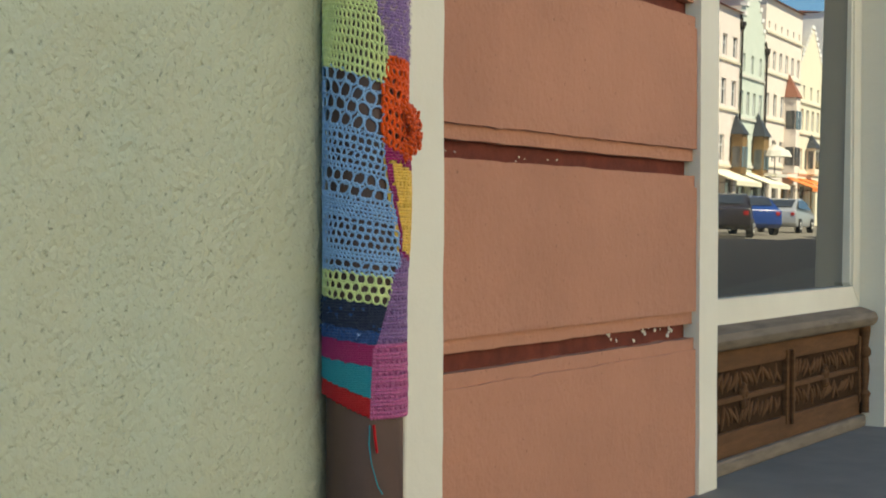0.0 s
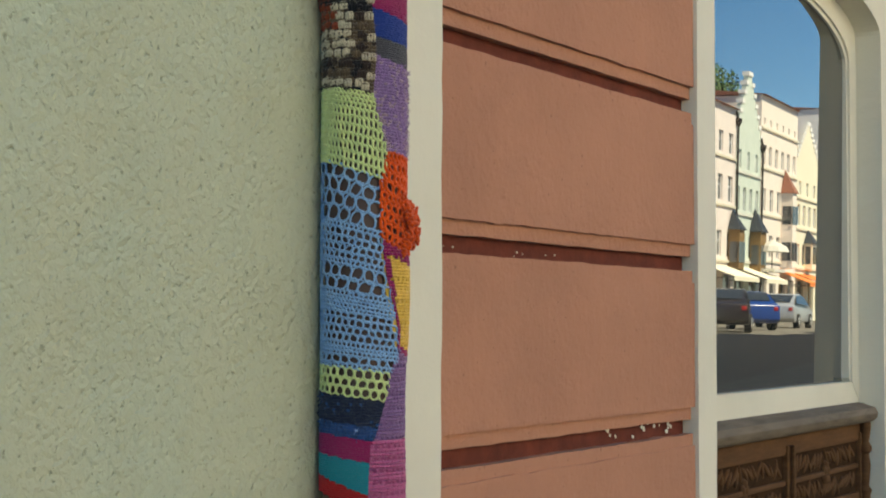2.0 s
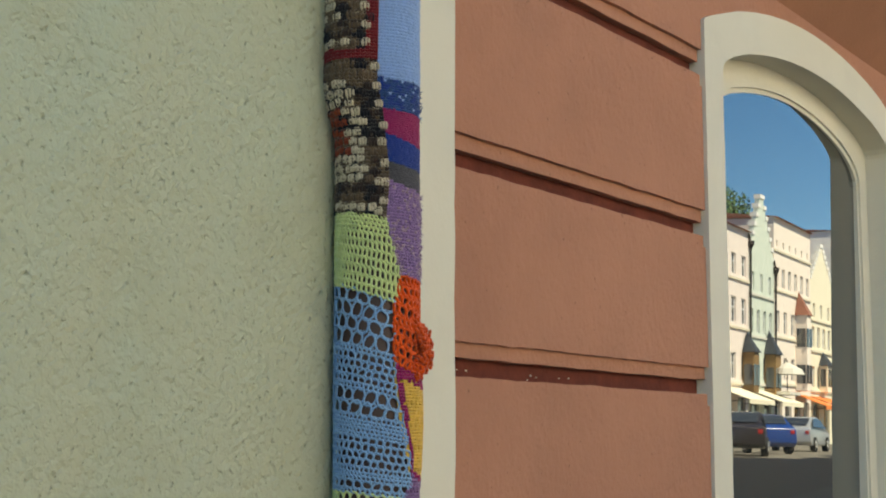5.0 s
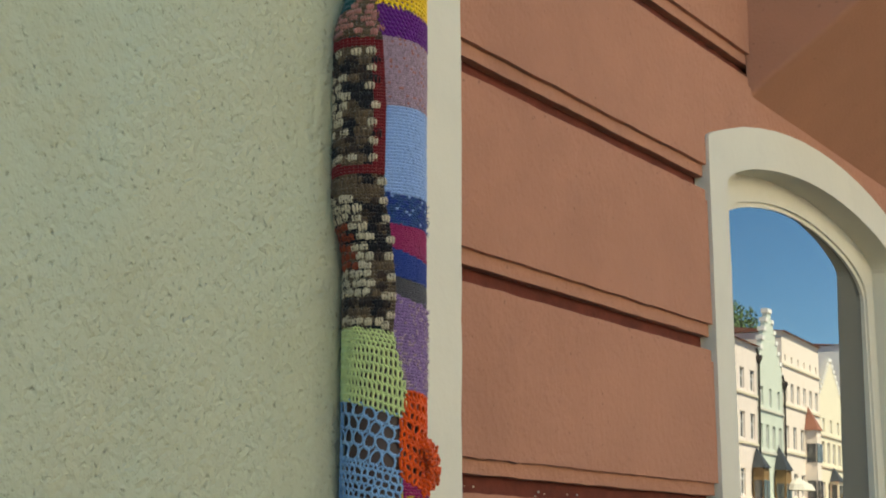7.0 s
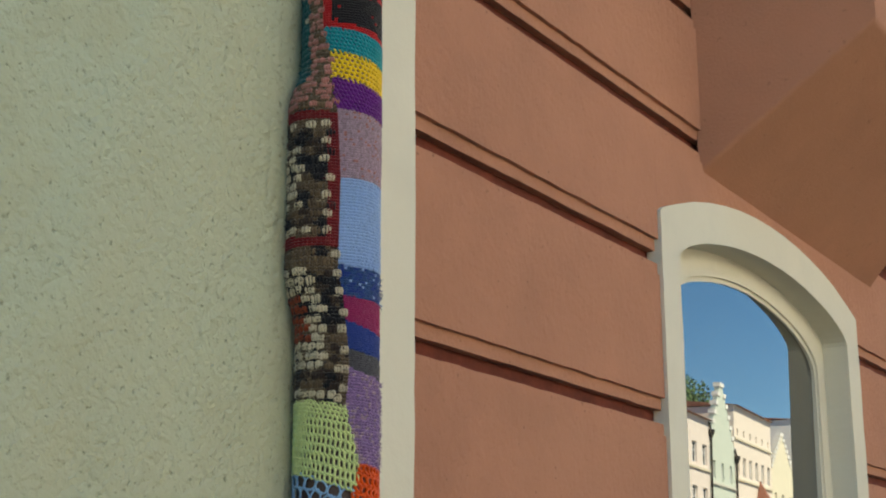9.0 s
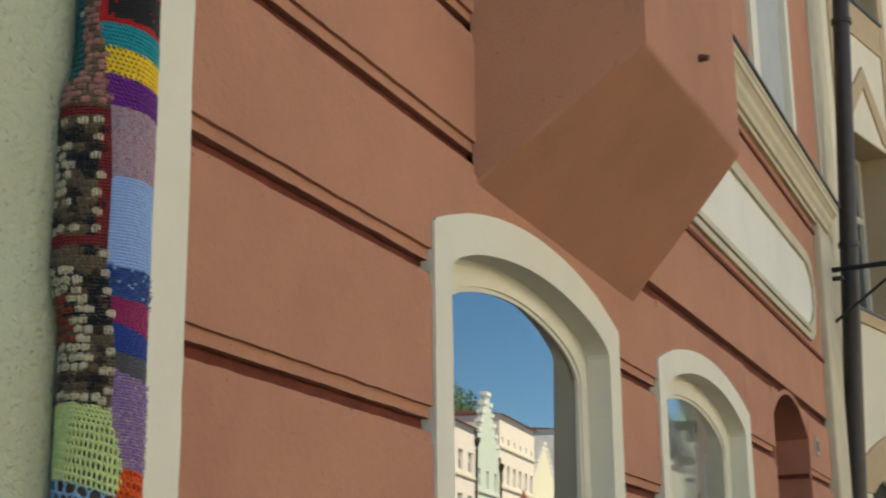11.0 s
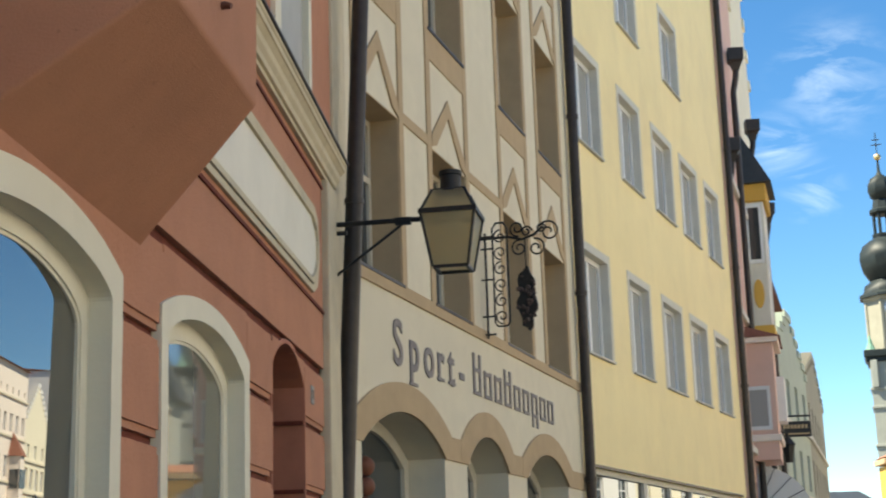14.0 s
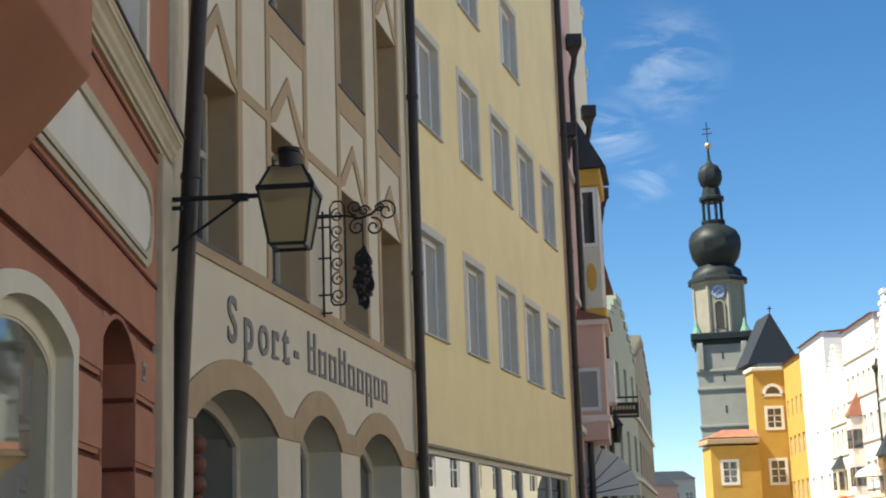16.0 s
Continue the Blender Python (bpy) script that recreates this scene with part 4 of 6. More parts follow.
for name_at, zz in ((M_SPORT @ Vector((8.80, -0.10, 0)), 13.5), (M_YEL @ Vector((11.80, -0.12, 0)), 13.5)):
    dp2 = thing("downpipe", "dark metal downpipe between two house fronts", "downpipe", at=Matrix.Translation(name_at))
    bm = bmesh.new()
    tube(bm, [(0, 0, 0), (0, 0, zz)], 0.07, 16)
    part("pipe", bm, M_PIPE, dp2, smooth=True)
    for z in (1.9, 4.4, 6.9, 9.5):
        bm = bmesh.new()
        tube(bm, [(0, 0, z - 0.03), (0, 0, z + 0.03)], 0.085, 16)
        part("collar", bm, M_PIPE, dp2, smooth=True)


# ---- houses further off ----
def stepped(w, z_eave, z_top, steps):
    """Outline of a stepped gable over a front of width w, from its left eave."""
    pts = [(0, z_eave)]
    for i in range(steps):
        x = w / 2 * (i + 0.55) / (steps + 0.55)
        za, zb = z_eave + (z_top - z_eave) * i / (steps - 0.0), z_eave + (z_top - z_eave) * (i + 1) / steps
        pts += [(x, za), (x, zb)]
    return pts + [(w - x, z) for x, z in reversed(pts)]


def far_house(name, label, at, w, h, depth, wall_mat, roof_mat, rows, gable="", z_top=0.0, shop=2.6, string_mat=None, bar=0.06, steps=7, group="houses across the street"):
    """A terraced house: rows are (sill, head, count, window width)."""
    hs = thing(name, label, "house", group, at)
    holes = []
    wins = []
    for z0, z1, n, ww in rows:
        for k in range(n):
            c = w * (k + 0.5) / n
            holes.append(rect(c - ww / 2, c + ww / 2, z0, z1))
            wins.append((c - ww / 2, c + ww / 2, z0, z1))
    if shop:
        n = max(2, int(w / 2.2))
        for k in range(n):
            c = w * (k + 0.5) / n
            holes.append(rect(c - 0.8, c + 0.8, 0.0, shop))
    bm = bmesh.new()
    wall_sheet(bm, 0, w, -0.2, h, holes, 0, 0.3)
    box(bm, 0, 0.3, -0.2, w, depth, h - 0.05)
    if gable == "step":
        out = stepped(w, h, z_top, steps)
        prism(bm, out, 0.0, 0.3)
    part("wall", bm, wall_mat, hs)
    if gable == "step":
        for (xa, za), (xb, zb) in zip(out, out[1:]):
            if abs(za - zb) < 1e-6 and 0 < xb - xa < w * 0.4:
                part("coping", boxed(xa - 0.05, -0.06, za - 0.20, xb + 0.05, 0.36, za + 0.05), M_OWHITE if group == "houses across the street" else wall_mat, hs)
    for x0, x1, z0, z1 in wins:
        window_unit(hs, x0, x1, z0, z1, 0.16, M_FRAMEW, M_PANE, 2, bar, 0.6)
    if shop:
        for k in range(n):
            c = w * (k + 0.5) / n
            part("shop_window", boxed(c - 0.8, 0.14, 0.0, c + 0.8, 0.16, shop), M_PANE, hs)
    if string_mat:
        for z0, z1, n_, ww in rows:
            part("string", boxed(0.0, -0.10, z0 - 0.34, w, 0.0, z0 - 0.20, 0.01), string_mat, hs)
    bm = bmesh.new()
    if gable == "step":
        m, zt = w / 2, h + (z_top - h) * 0.4
        vs = [bm.verts.new(q) for q in ((0, 0.3, h - 0.1), (w, 0.3, h - 0.1), (m, 0.3, zt), (0, depth, h - 0.1), (w, depth, h - 0.1), (m, depth, zt))]
        for f in ((0, 1, 2), (3, 5, 4), (0, 2, 5, 3), (1, 4, 5, 2), (0, 3, 4, 1)):
            bm.faces.new([vs[i] for i in f])
    else:
        vs = [bm.verts.new(q) for q in ((-0.1, -0.25, h), (w + 0.1, -0.25, h), (w + 0.1, depth, h), (-0.1, depth, h), (-0.1, depth / 2, h + z_top), (w + 0.1, depth / 2, h + z_top))]
        for f in ((0, 1, 5, 4), (2, 3, 4, 5), (0, 4, 3), (1, 2, 5), (0, 3, 2, 1)):
            bm.faces.new([vs[i] for i in f])
    part("roof", bm, roof_mat, hs)
    return hs


OPP = -5.1


def opp_at(x):
    """A place on the line of fronts across the street, from which local x runs back towards -X."""
    return pose(x, -30.3 - math.tan(radians(5.1)) * (x - 95.4), 0, 0, 0, 180 + OPP)


K = 1 / math.cos(radians(5.1))
pale = far_house("terraced_house", "pale pink rendered house with white windows in sunlight", opp_at(82.6), 8.0 * K, 12.3, 10, M_PALEPINK, M_TILE, [(3.6, 5.1, 4, 0.95), (6.8, 8.3, 4, 0.95), (9.6, 10.8, 4, 0.9)], z_top=0.3, string_mat=M_WHITE)
mint = far_house("terraced_house", "mint green house with a white stepped gable", opp_at(88.0), 5.4 * K, 11.3, 10, M_MINT, M_TILE, [(3.7, 5.1, 4, 0.62), (6.5, 7.9, 4, 0.62), (9.0, 10.1, 3, 0.55)], "step", 14.9, string_mat=M_GREYW, steps=6)
peach = far_house("terraced_house", "pale peach house with a tile-roofed bay", opp_at(97.0), 9.0 * K, 14.0, 11, M_PEACH, M_TILE, [(3.9, 5.3, 5, 0.85), (6.8, 8.2, 5, 0.85), (9.7, 10.9, 6, 0.7), (12.2, 12.6, 6, 0.35)], z_top=0.6, string_mat=M_WHITE)
cream = far_house("terraced_house", "cream house with a stepped gable and red roof", opp_at(103.0), 6.0 * K, 11.2, 10, M_OCREAM, M_TILE, [(3.7, 5.1, 4, 0.75), (6.4, 7.8, 4, 0.75), (8.5, 9.4, 3, 0.6)], "step", 13.6, string_mat=M_WHITE, steps=7)
far_house("terraced_house", "tall white house with small windows in sunlight", opp_at(112.0), 9.0 * K, 15.0, 11, M_OWHITE, M_TILE, [(3.7, 5.1, 3, 0.9), (7.0, 8.3, 3, 0.7), (10.4, 10.9, 4, 0.4), (12.9, 13.3, 4, 0.4)], z_top=0.4)
far_house("terraced_house", "golden yellow house with white windows in sunlight", opp_at(119.4), 7.4 * K, 14.6, 11, M_OCHRE, M_TILE, [(3.7, 5.2, 4, 0.9), (7.2, 8.7, 4, 0.9), (10.2, 11.6, 4, 0.7)], z_top=0.6)
# Unseen houses added to carry the row on; their sunlit fronts bounce light back.
for x, wd, hh, mm in ((74.6, 9, 12.5, M_OCREAM), (65.6, 10, 11.8, M_OWHITE), (55.6, 9, 13.0, M_PEACH), (46.6, 11, 12.0, M_OPINK), (35.6, 10, 12.8, M_OWHITE), (25.6, 12, 11.6, M_OCREAM), (13.6, 11, 12.6, M_OWHITE), (2.6, 12, 12.2, M_PEACH), (-9.4, 14, 12.6, M_OWHITE)):
    far_house("terraced_house", "plain rendered house added across the street, out of view", opp_at(x), wd * K, hh, 10, mm, M_TILE, [(3.6, 5.1, 4, 1.0), (6.8, 8.3, 4, 1.0)], z_top=1.0)


def bay(parent, x0, x1, z0, z1, out, wall_mat, roof_mat, roof_h):
    b = part("bay", boxed(x0, -out, z0, x1, 0.0, z1, 0.02), wall_mat, parent)
    bm = bmesh.new()
    m = (x0 + x1) / 2
    vs = [bm.verts.new(q) for q in ((x0 - 0.12, -out - 0.12, z1), (x1 + 0.12, -out - 0.12, z1), (x1 + 0.12, 0, z1), (x0 - 0.12, 0, z1), (m, -0.1, z1 + roof_h))]
    for f in ((0, 1, 4), (1, 2, 4), (2, 3, 4), (3, 0, 4), (0, 3, 2, 1)):
        bm.faces.new([vs[i] for i in f])
    part("bay_roof", bm, roof_mat, b)
    for zc in [z0 + 0.5, (z0 + z1) / 2 + 0.4] if z1 - z0 > 3 else [z0 + 0.4]:
        for k in (-1, 1):
            part("bay_window", boxed(m + k * 0.32 - 0.26, -out - 0.02, zc, m + k * 0.32 + 0.26, -out + 0.02, zc + 1.2), M_PANE, b)
        part("bay_window", boxed(x1 - 0.02, -out + 0.12, zc, x1 + 0.02, -0.12, zc + 1.2), M_PANE, b)


bay(peach, 3.0, 3.95, 3.3, 8.2, 0.8, M_PEACH, M_TILE, 1.6)
bay(pale, 0.25, 1.25, 2.9, 5.2, 0.7, M_BAYWOOD, M_SLATE, 1.2)
bay(mint, 0.9, 2.1, 2.9, 5.3, 0.7, M_BAYWOOD, M_SLATE, 1.5)
bay(cream, 2.3, 3.7, 3.4, 5.2, 0.6, M_OCREAM, M_SLATE, 1.0)


for x, top in ((82.6, 12.2), (88.05, 11.2)):
    gutter = thing("downpipe", "dark metal downpipe between two house fronts", "downpipe", at=opp_at(x) @ pose(0, -0.12, 0))
    bm = bmesh.new()
    tube(bm, [(0, 0, 0), (0, 0, top - 0.5), (0.25, 0.05, top)], 0.07, 8)
    part("pipe", bm, M_PIPE, gutter, smooth=True)
    bm = bmesh.new()
    lathe(bm, [(0.08, top - 0.9), (0.22, top - 0.6), (0.22, top - 0.4)], 8)
    part("hopper", bm, M_PIPE, gutter)


def awning(at, w, out, z, color, label):
    a = thing("awning", label, "awning", "shop awnings", at)
    bm = bmesh.new()
    vs = [bm.verts.new(q) for q in ((0, 0, z), (w, 0, z), (w, -out, z - 0.7), (0, -out, z - 0.7), (0, 0, z - 0.03), (w, 0, z - 0.03), (w, -out, z - 0.73), (0, -out, z - 0.73))]
    for f in ((0, 1, 2, 3), (7, 6, 5, 4), (0, 4, 5, 1), (2, 6, 7, 3), (1, 5, 6, 2), (3, 7, 4, 0)):
        bm.faces.new([vs[i] for i in f])
    part("cloth", bm, color, a)
    part("valance", boxed(0, -out - 0.01, z - 0.95, w, -out + 0.01, z - 0.71), color, a)
    for x in (0.02, w - 0.02):
        bm = bmesh.new()
        tube(bm, [(x, -0.02, z - 0.9), (x, -out, z - 0.74)], 0.02, 6)
        part("arm", bm, M_IRON, a)


for x, w, mm, lb in ((87.4, 4.8, M_OCREAM, "cream cloth awning over a shop front"), (96.0, 3.0, M_ORANGE, "orange cloth awning over a shop front"), (101.5, 4.5, M_ORANGE, "orange cloth awning over a shop front"), (81, 5, M_OCREAM, "cream cloth awning over a shop front")):
    awning(opp_at(x), w, 2.0, 3.1, mm, lb)
par = thing("parasol", "pale grey parasol on a house balcony", "parasol", at=opp_at(87.4) @ pose(0, -1.0, 0))
bm = bmesh.new()
lathe(bm, [(1.05, 4.15), (0.85, 4.5), (0.1, 4.85), (0.02, 4.9)], 10)
part("canopy", bm, M_GREYW, par)
bm = bmesh.new()
tube(bm, [(0, 0, 3.1), (0, 0, 5.0)], 0.03, 8)
part("pole", bm, M_IRON, par)
part("balcony", boxed(-1.3, -0.5, 2.9, 1.3, 1.0, 3.1), M_GREYW, par)

# ---- town hall block and church ----
th = thing("town_hall_block", "golden yellow building with white window surrounds and a low wing", "building")
X_T = 119.5
# the front towards -x: local y runs along world y
T = pose(X_T, -29.9, 0, 0, 0, -90)
wins_t = [(1.55 - 0.55, 1.55 + 0.55, 2.0, 3.5), (1.55 - 0.55, 1.55 + 0.55, 5.2, 6.9), (1.55 - 0.55, 1.55 + 0.55, 9.6, 11.1)]
bm = bmesh.new()
half = arch(0.95, 2.15, 12.3, 12.31, 12.9, 10)
wall_sheet(bm, 0, 3.3, -0.2, 14.2, [rect(a, b, c, d) for a, b, c, d in wins_t] + [half], 0, 0.3)
box(bm, 0.02, 0.3, -0.2, 3.2, 2.5, 14.2)
bmesh.ops.transform(bm, matrix=T, verts=bm.verts)
part("wall", bm, M_OCHRE, th)
bm = bmesh.new()
box(bm, -0.15, -0.2, 14.2, 3.4, 2.6, 14.5, 0.05, m=T)
part("cornice", bm, M_OCREAM, th)
LW = pose(X_T - 0.4, -25.95, 0, 0, 0, -90)
wins_l = [(0.95, 2.0, 2.0, 3.5), (0.95, 2.0, 5.3, 6.9)]
bm = bmesh.new()
wall_sheet(bm, 0, 3.95, -0.2, 8.2, [rect(*q) for q in wins_l], 0, 0.3)
box(bm, 0.02, 0.3, -0.2, 3.9, 3.2, 8.2)
bmesh.ops.transform(bm, matrix=LW, verts=bm.verts)
part("wing_wall", bm, M_OCHRE, th)
bm = bmesh.new()
box(bm, -0.3, -0.35, 8.35, 4.0, 3.4, 8.78, 0.05, m=LW)
part("wing_cornice", bm, M_BEIGE, th)
bm = bmesh.new()
vs = [bm.verts.new(LW @ Vector(q)) for q in ((-0.3, -0.35, 8.86), (4.0, -0.35, 8.86), (4.0, 1.6, 9.6), (1.4, 1.6, 9.6), (-0.3, 3.4, 8.86), (4.0, 3.4, 8.86))]
for f in ((0, 1, 2, 3), (0, 3, 4), (3, 2, 5, 4)):
    bm.faces.new([vs[i] for i in f])
part("wing_roof", bm, M_COPPERRED, th)
for mm, lst in ((T, wins_t), (LW, wins_l)):
    for a, b, c, d in lst:
        bm = bmesh.new()
        ring_solid(bm, [(a - 0.22, c - 0.22), (a - 0.22, d + 0.22), (b + 0.22, d + 0.22), (b + 0.22, c - 0.22), (a - 0.22, c - 0.22)], [(a, c), (a, d), (b, d), (b, c), (a, c)], -0.04, 0.02)
        box(bm, (a + b) / 2 - 0.05, 0.05, c, (a + b) / 2 + 0.05, 0.12, d)
        box(bm, a, 0.05, c + (d - c) * 0.6, b, 0.12, c + (d - c) * 0.6 + 0.1)
        box(bm, a, 0.05, c + (d - c) * 0.28, b, 0.12, c + (d - c) * 0.28 + 0.06)
        bmesh.ops.transform(bm, matrix=mm, verts=bm.verts)
        w = part("window", bm, M_OWHITE, th)
        bm = bmesh.new()
        box(bm, a, 0.13, c, b, 0.15, d, m=mm)
        part("pane", bm, M_PANE, w)
bm = bmesh.new()
ring_solid(bm, arch(0.70, 2.40, 12.1, 12.32, 13.15, 10), arch(0.95, 2.15, 12.3, 12.31, 12.9, 10), -0.04, 0.05)
box(bm, 0.7, -0.04, 12.1, 2.4, 0.05, 12.3)
bmesh.ops.transform(bm, matrix=T, verts=bm.verts)
w = part("window", bm, M_OWHITE, th)
bm = bmesh.new()
box(bm, 0.9, 0.12, 12.2, 2.2, 0.15, 13.0, m=T)
part("pane", bm, M_PANE, w)

nave = thing("church_nave", "church nave with a steep dark slate roof", "church", at=pose(185, -49.1, 0))
bm = bmesh.new()
vs = [bm.verts.new(q) for q in ((0, -3.4, 22.6), (0, 3.3, 22.6), (0, 0, 29.0), (7, -3.4, 22.6), (7, 3.3, 22.6), (7, 0, 29.0))]
for f in ((0, 1, 2), (3, 5, 4), (0, 2, 5, 3), (1, 4, 5, 2), (0, 3, 4, 1)):
    bm.faces.new([vs[i] for i in f])
part("roof", bm, M_SLATE, nave)
part("wall", boxed(0.1, -3.2, 0, 7, 2.0, 22.6), M_STONE, nave)
bm = bmesh.new()
tube(bm, [(0, 0, 28.9), (0, 0, 29.9)], 0.07, 6)
box(bm, -0.05, -0.3, 29.45, 0.05, 0.3, 29.57)
part("cross", bm, M_IRON, nave)

tower = thing("church_tower", "grey stone church tower with two black onion domes", "church tower", at=pose(200, -46.16, 0.7, 0, 0, -13))


def oct_part(name, prof, mat_, segs=8, smooth=False, label=""):
    bm = bmesh.new()
    lathe(bm, prof, segs, (0, 0, 0), math.pi / segs)
    return part(name, bm, mat_, tower, label, smooth)


part("shaft", boxed(-3.4, -3.45, -0.9, 3.4, 3.45, 26.6), M_STONE, tower)
for z in (14.9, 19.9, 22.3):
    part("string", boxed(-3.6, -3.65, z, 3.6, 3.65, z + 0.35, 0.05), M_STONE, tower)
bm = bmesh.new()
box(bm, -4.0, -4.1, 26.6, 4.0, 4.1, 27.6, 0.15)
box(bm, -3.7, -3.8, 26.0, 3.7, 3.8, 26.6, 0.05)
part("gallery", bm, M_DARKLEAD, tower, "dark ledge under the belfry")
# The slits are dark blocks whose colour holds the shade of an opening.
for z in (16.8, 21.0, 24.0, 11.5):
    part("slit_window", boxed(-3.44, -0.12, z, -3.30, 0.12, z + 0.95), M_INNERSHADE, tower)
for sx, sy in ((-1, -1), (-1, 1)):
    part("pilaster", boxed(sx * 3.65 - 0.3, sy * 2.9 - 0.4, 22.6, sx * 3.65 + 0.3, sy * 2.9 + 0.4, 26.2, 0.08), M_STONE, tower)
    bm = bmesh.new()
    lathe(bm, [(0.7, 27.6), (0.4, 28.3), (0.05, 29.6)], 8, (sx * 3.2, sy * 3.2, 0))
    part("corner_cap", bm, M_VERDIGRIS, tower, "green copper corner cap")
oct_part("belfry", [(3.55, 27.6), (3.55, 34.2), (3.9, 34.5), (3.9, 34.9)], M_STONE_SHADEWALL)
for k in range(8):
    a = math.pi / 8 + k * math.pi / 4
    bm = bmesh.new()
    tube(bm, [(3.5 * math.cos(a), 3.5 * math.sin(a), 27.7), (3.5 * math.cos(a), 3.5 * math.sin(a), 34.3)], 0.28, 6)
    part("corner_shaft", bm, M_STONE_SHADEWALL, tower)
for k in (0, 2, 4, 6):
    a = k * math.pi / 4
    m = pose(3.3 * math.cos(a), 3.3 * math.sin(a), 0, 0, 0, math.degrees(a) - 270)
    bm = bmesh.new()
    # A dark solid for the opening, its inner shade put into the colour.
    fs = prism(bm, arch(-0.55, 0.55, 28.3, 31.3, 31.85, 8), -0.08, 0.2)
    bmesh.ops.transform(bm, matrix=m, verts=bm.verts)
    part("sound_opening", bm, M_INNERSHADE, tower)
    bm = bmesh.new()
    ring_solid(bm, arch(-0.8, 0.8, 28.1, 31.3, 32.1, 8), arch(-0.55, 0.55, 28.1, 31.3, 31.85, 8), -0.14, 0.1)
    bmesh.ops.transform(bm, matrix=m, verts=bm.verts)
    part("opening_frame", bm, M_STONE_SHADEWALL, tower)
for a in (math.pi, math.pi * 1.5, math.pi / 2):
    m = pose(3.36 * math.cos(a), 3.36 * math.sin(a), 33.2, 0, 0, math.degrees(a) - 270) @ pose(0, 0, 0, 90, 0, 0)
    bm = bmesh.new()
    bmesh.ops.create_cone(bm, cap_ends=True, segments=24, radius1=0.95, radius2=0.95, depth=0.12, matrix=m)
    dial = part("clock_dial", bm, M_DIAL, tower, "blue and white clock dial")
    bm = bmesh.new()
    for k in range(12):
        b = k * math.pi / 6
        box(bm, -0.05, -0.10, -0.1, 0.05, 0.10, 0.1, m=m @ pose(0.72 * math.sin(b), 0.72 * math.cos(b), 0, 0, 0, -math.degrees(b)))
    box(bm, -0.04, 0, -0.11, 0.04, 0.6, 0.11, m=m @ pose(0, 0, 0, 0, 0, 130))
    box(bm, -0.05, 0, -0.11, 0.05, 0.42, 0.11, m=m @ pose(0, 0, 0, 0, 0, -50))
    part("dial_mark", bm, M_OWHITE, dial)
oct_part("skirt_roof", [(4.35, 34.8), (4.3, 35.15), (3.75, 35.5), (3.5, 36.4), (2.7, 37.0), (2.5, 37.3)], M_DARKLEAD, smooth=True)
oct_part("onion_dome", [(2.5, 37.2), (2.8, 37.5), (3.55, 38.7), (3.85, 40.0), (3.75, 41.0), (3.2, 42.0), (2.2, 42.7), (1.7, 43.0), (1.65, 43.4)], M_DARKLEAD, smooth=True)
oct_part("lantern_floor", [(1.75, 43.3), (1.75, 43.6)], M_DARKLEAD)
for k in range(8):
    a = math.pi / 8 + k * math.pi / 4
    bm = bmesh.new()
    tube(bm, [(1.3 * math.cos(a), 1.3 * math.sin(a), 43.5), (1.3 * math.cos(a), 1.3 * math.sin(a), 46.6)], 0.23, 6)
    part("lantern_post", bm, M_DARKLEAD, tower)
oct_part("lantern_roof", [(1.35, 46.3), (1.85, 46.6), (1.85, 46.95), (1.45, 47.2), (1.2, 48.3), (1.0, 48.5)], M_DARKLEAD)
oct_part("small_onion", [(1.0, 48.4), (1.5, 48.9), (1.8, 49.8), (1.75, 50.5), (1.3, 51.4), (0.5, 51.9), (0.25, 52.4), (0.12, 54.2)], M_DARKLEAD, smooth=True)
bm = bmesh.new()
bmesh.ops.create_icosphere(bm, subdivisions=3, radius=0.48, matrix=pose(0, 0, 54.5))
part("gilt_ball", bm, M_GILT, tower, smooth=True)
bm = bmesh.new()
tube(bm, [(0, 0, 54.9), (0, 0, 58.0)], 0.07, 6)
for z, l in ((56.2, 0.7), (56.9, 0.5)):
    box(bm, -0.05, -l, z, 0.05, l, z + 0.12)
part("cross", bm, M_IRON, tower)

# ---- nearer side of the street beyond the yellow house ----
def slab_house(name, label, p0, p1, h, wall_mat, roof_mat, rows, gable="", z_top=1.0, steps=6):
    (x0, y0), (x1, y1) = p0, p1
    w = math.hypot(x1 - x0, y1 - y0)
    return far_house(name, label, pose(x0, y0, 0, 0, 0, math.degrees(math.atan2(y1 - y0, x1 - x0))), w, h, 8, wall_mat, roof_mat, rows, gable, z_top, 2.5, M_GREYW, 0.06, steps, "houses beyond the yellow front")


h1 = slab_house("town_house", "pink rendered house with an oriel", (31.15, -4.0), (35.2, -4.85), 15.0, M_OPINK, M_TILE, [(3.4, 4.8, 2, 0.8), (6.3, 7.7, 2, 0.8), (9.2, 10.6, 2, 0.8)], z_top=1.5)
h2 = slab_house("town_house", "cream and ochre house with a stepped gable", (35.2, -4.85), (42.0, -6.2), 14.5, M_OCREAM, M_TILE, [(3.4, 4.8, 3, 0.9), (6.3, 7.7, 3, 0.9)], "step", 21.0, 8)
# The next three stand in shade, which is put into their duller wall colours.
h3 = slab_house("town_house", "pale cream house with a tall white chimney", (42.0, -6.2), (47.0, -7.2), 8.6, M_STONE_SHADEWALL, M_TILE, [(3.4, 4.8, 3, 0.8), (6.0, 7.2, 3, 0.8)], z_top=1.2)
h4 = slab_house("town_house", "pale mint house with ochre panels", (46.5, -6.95), (56.0, -9.5), 7.6, M_MINTSHADE, M_TILE, [(3.3, 4.6, 4, 0.9), (5.6, 6.8, 4, 0.9)], "step", 9.2, 5)
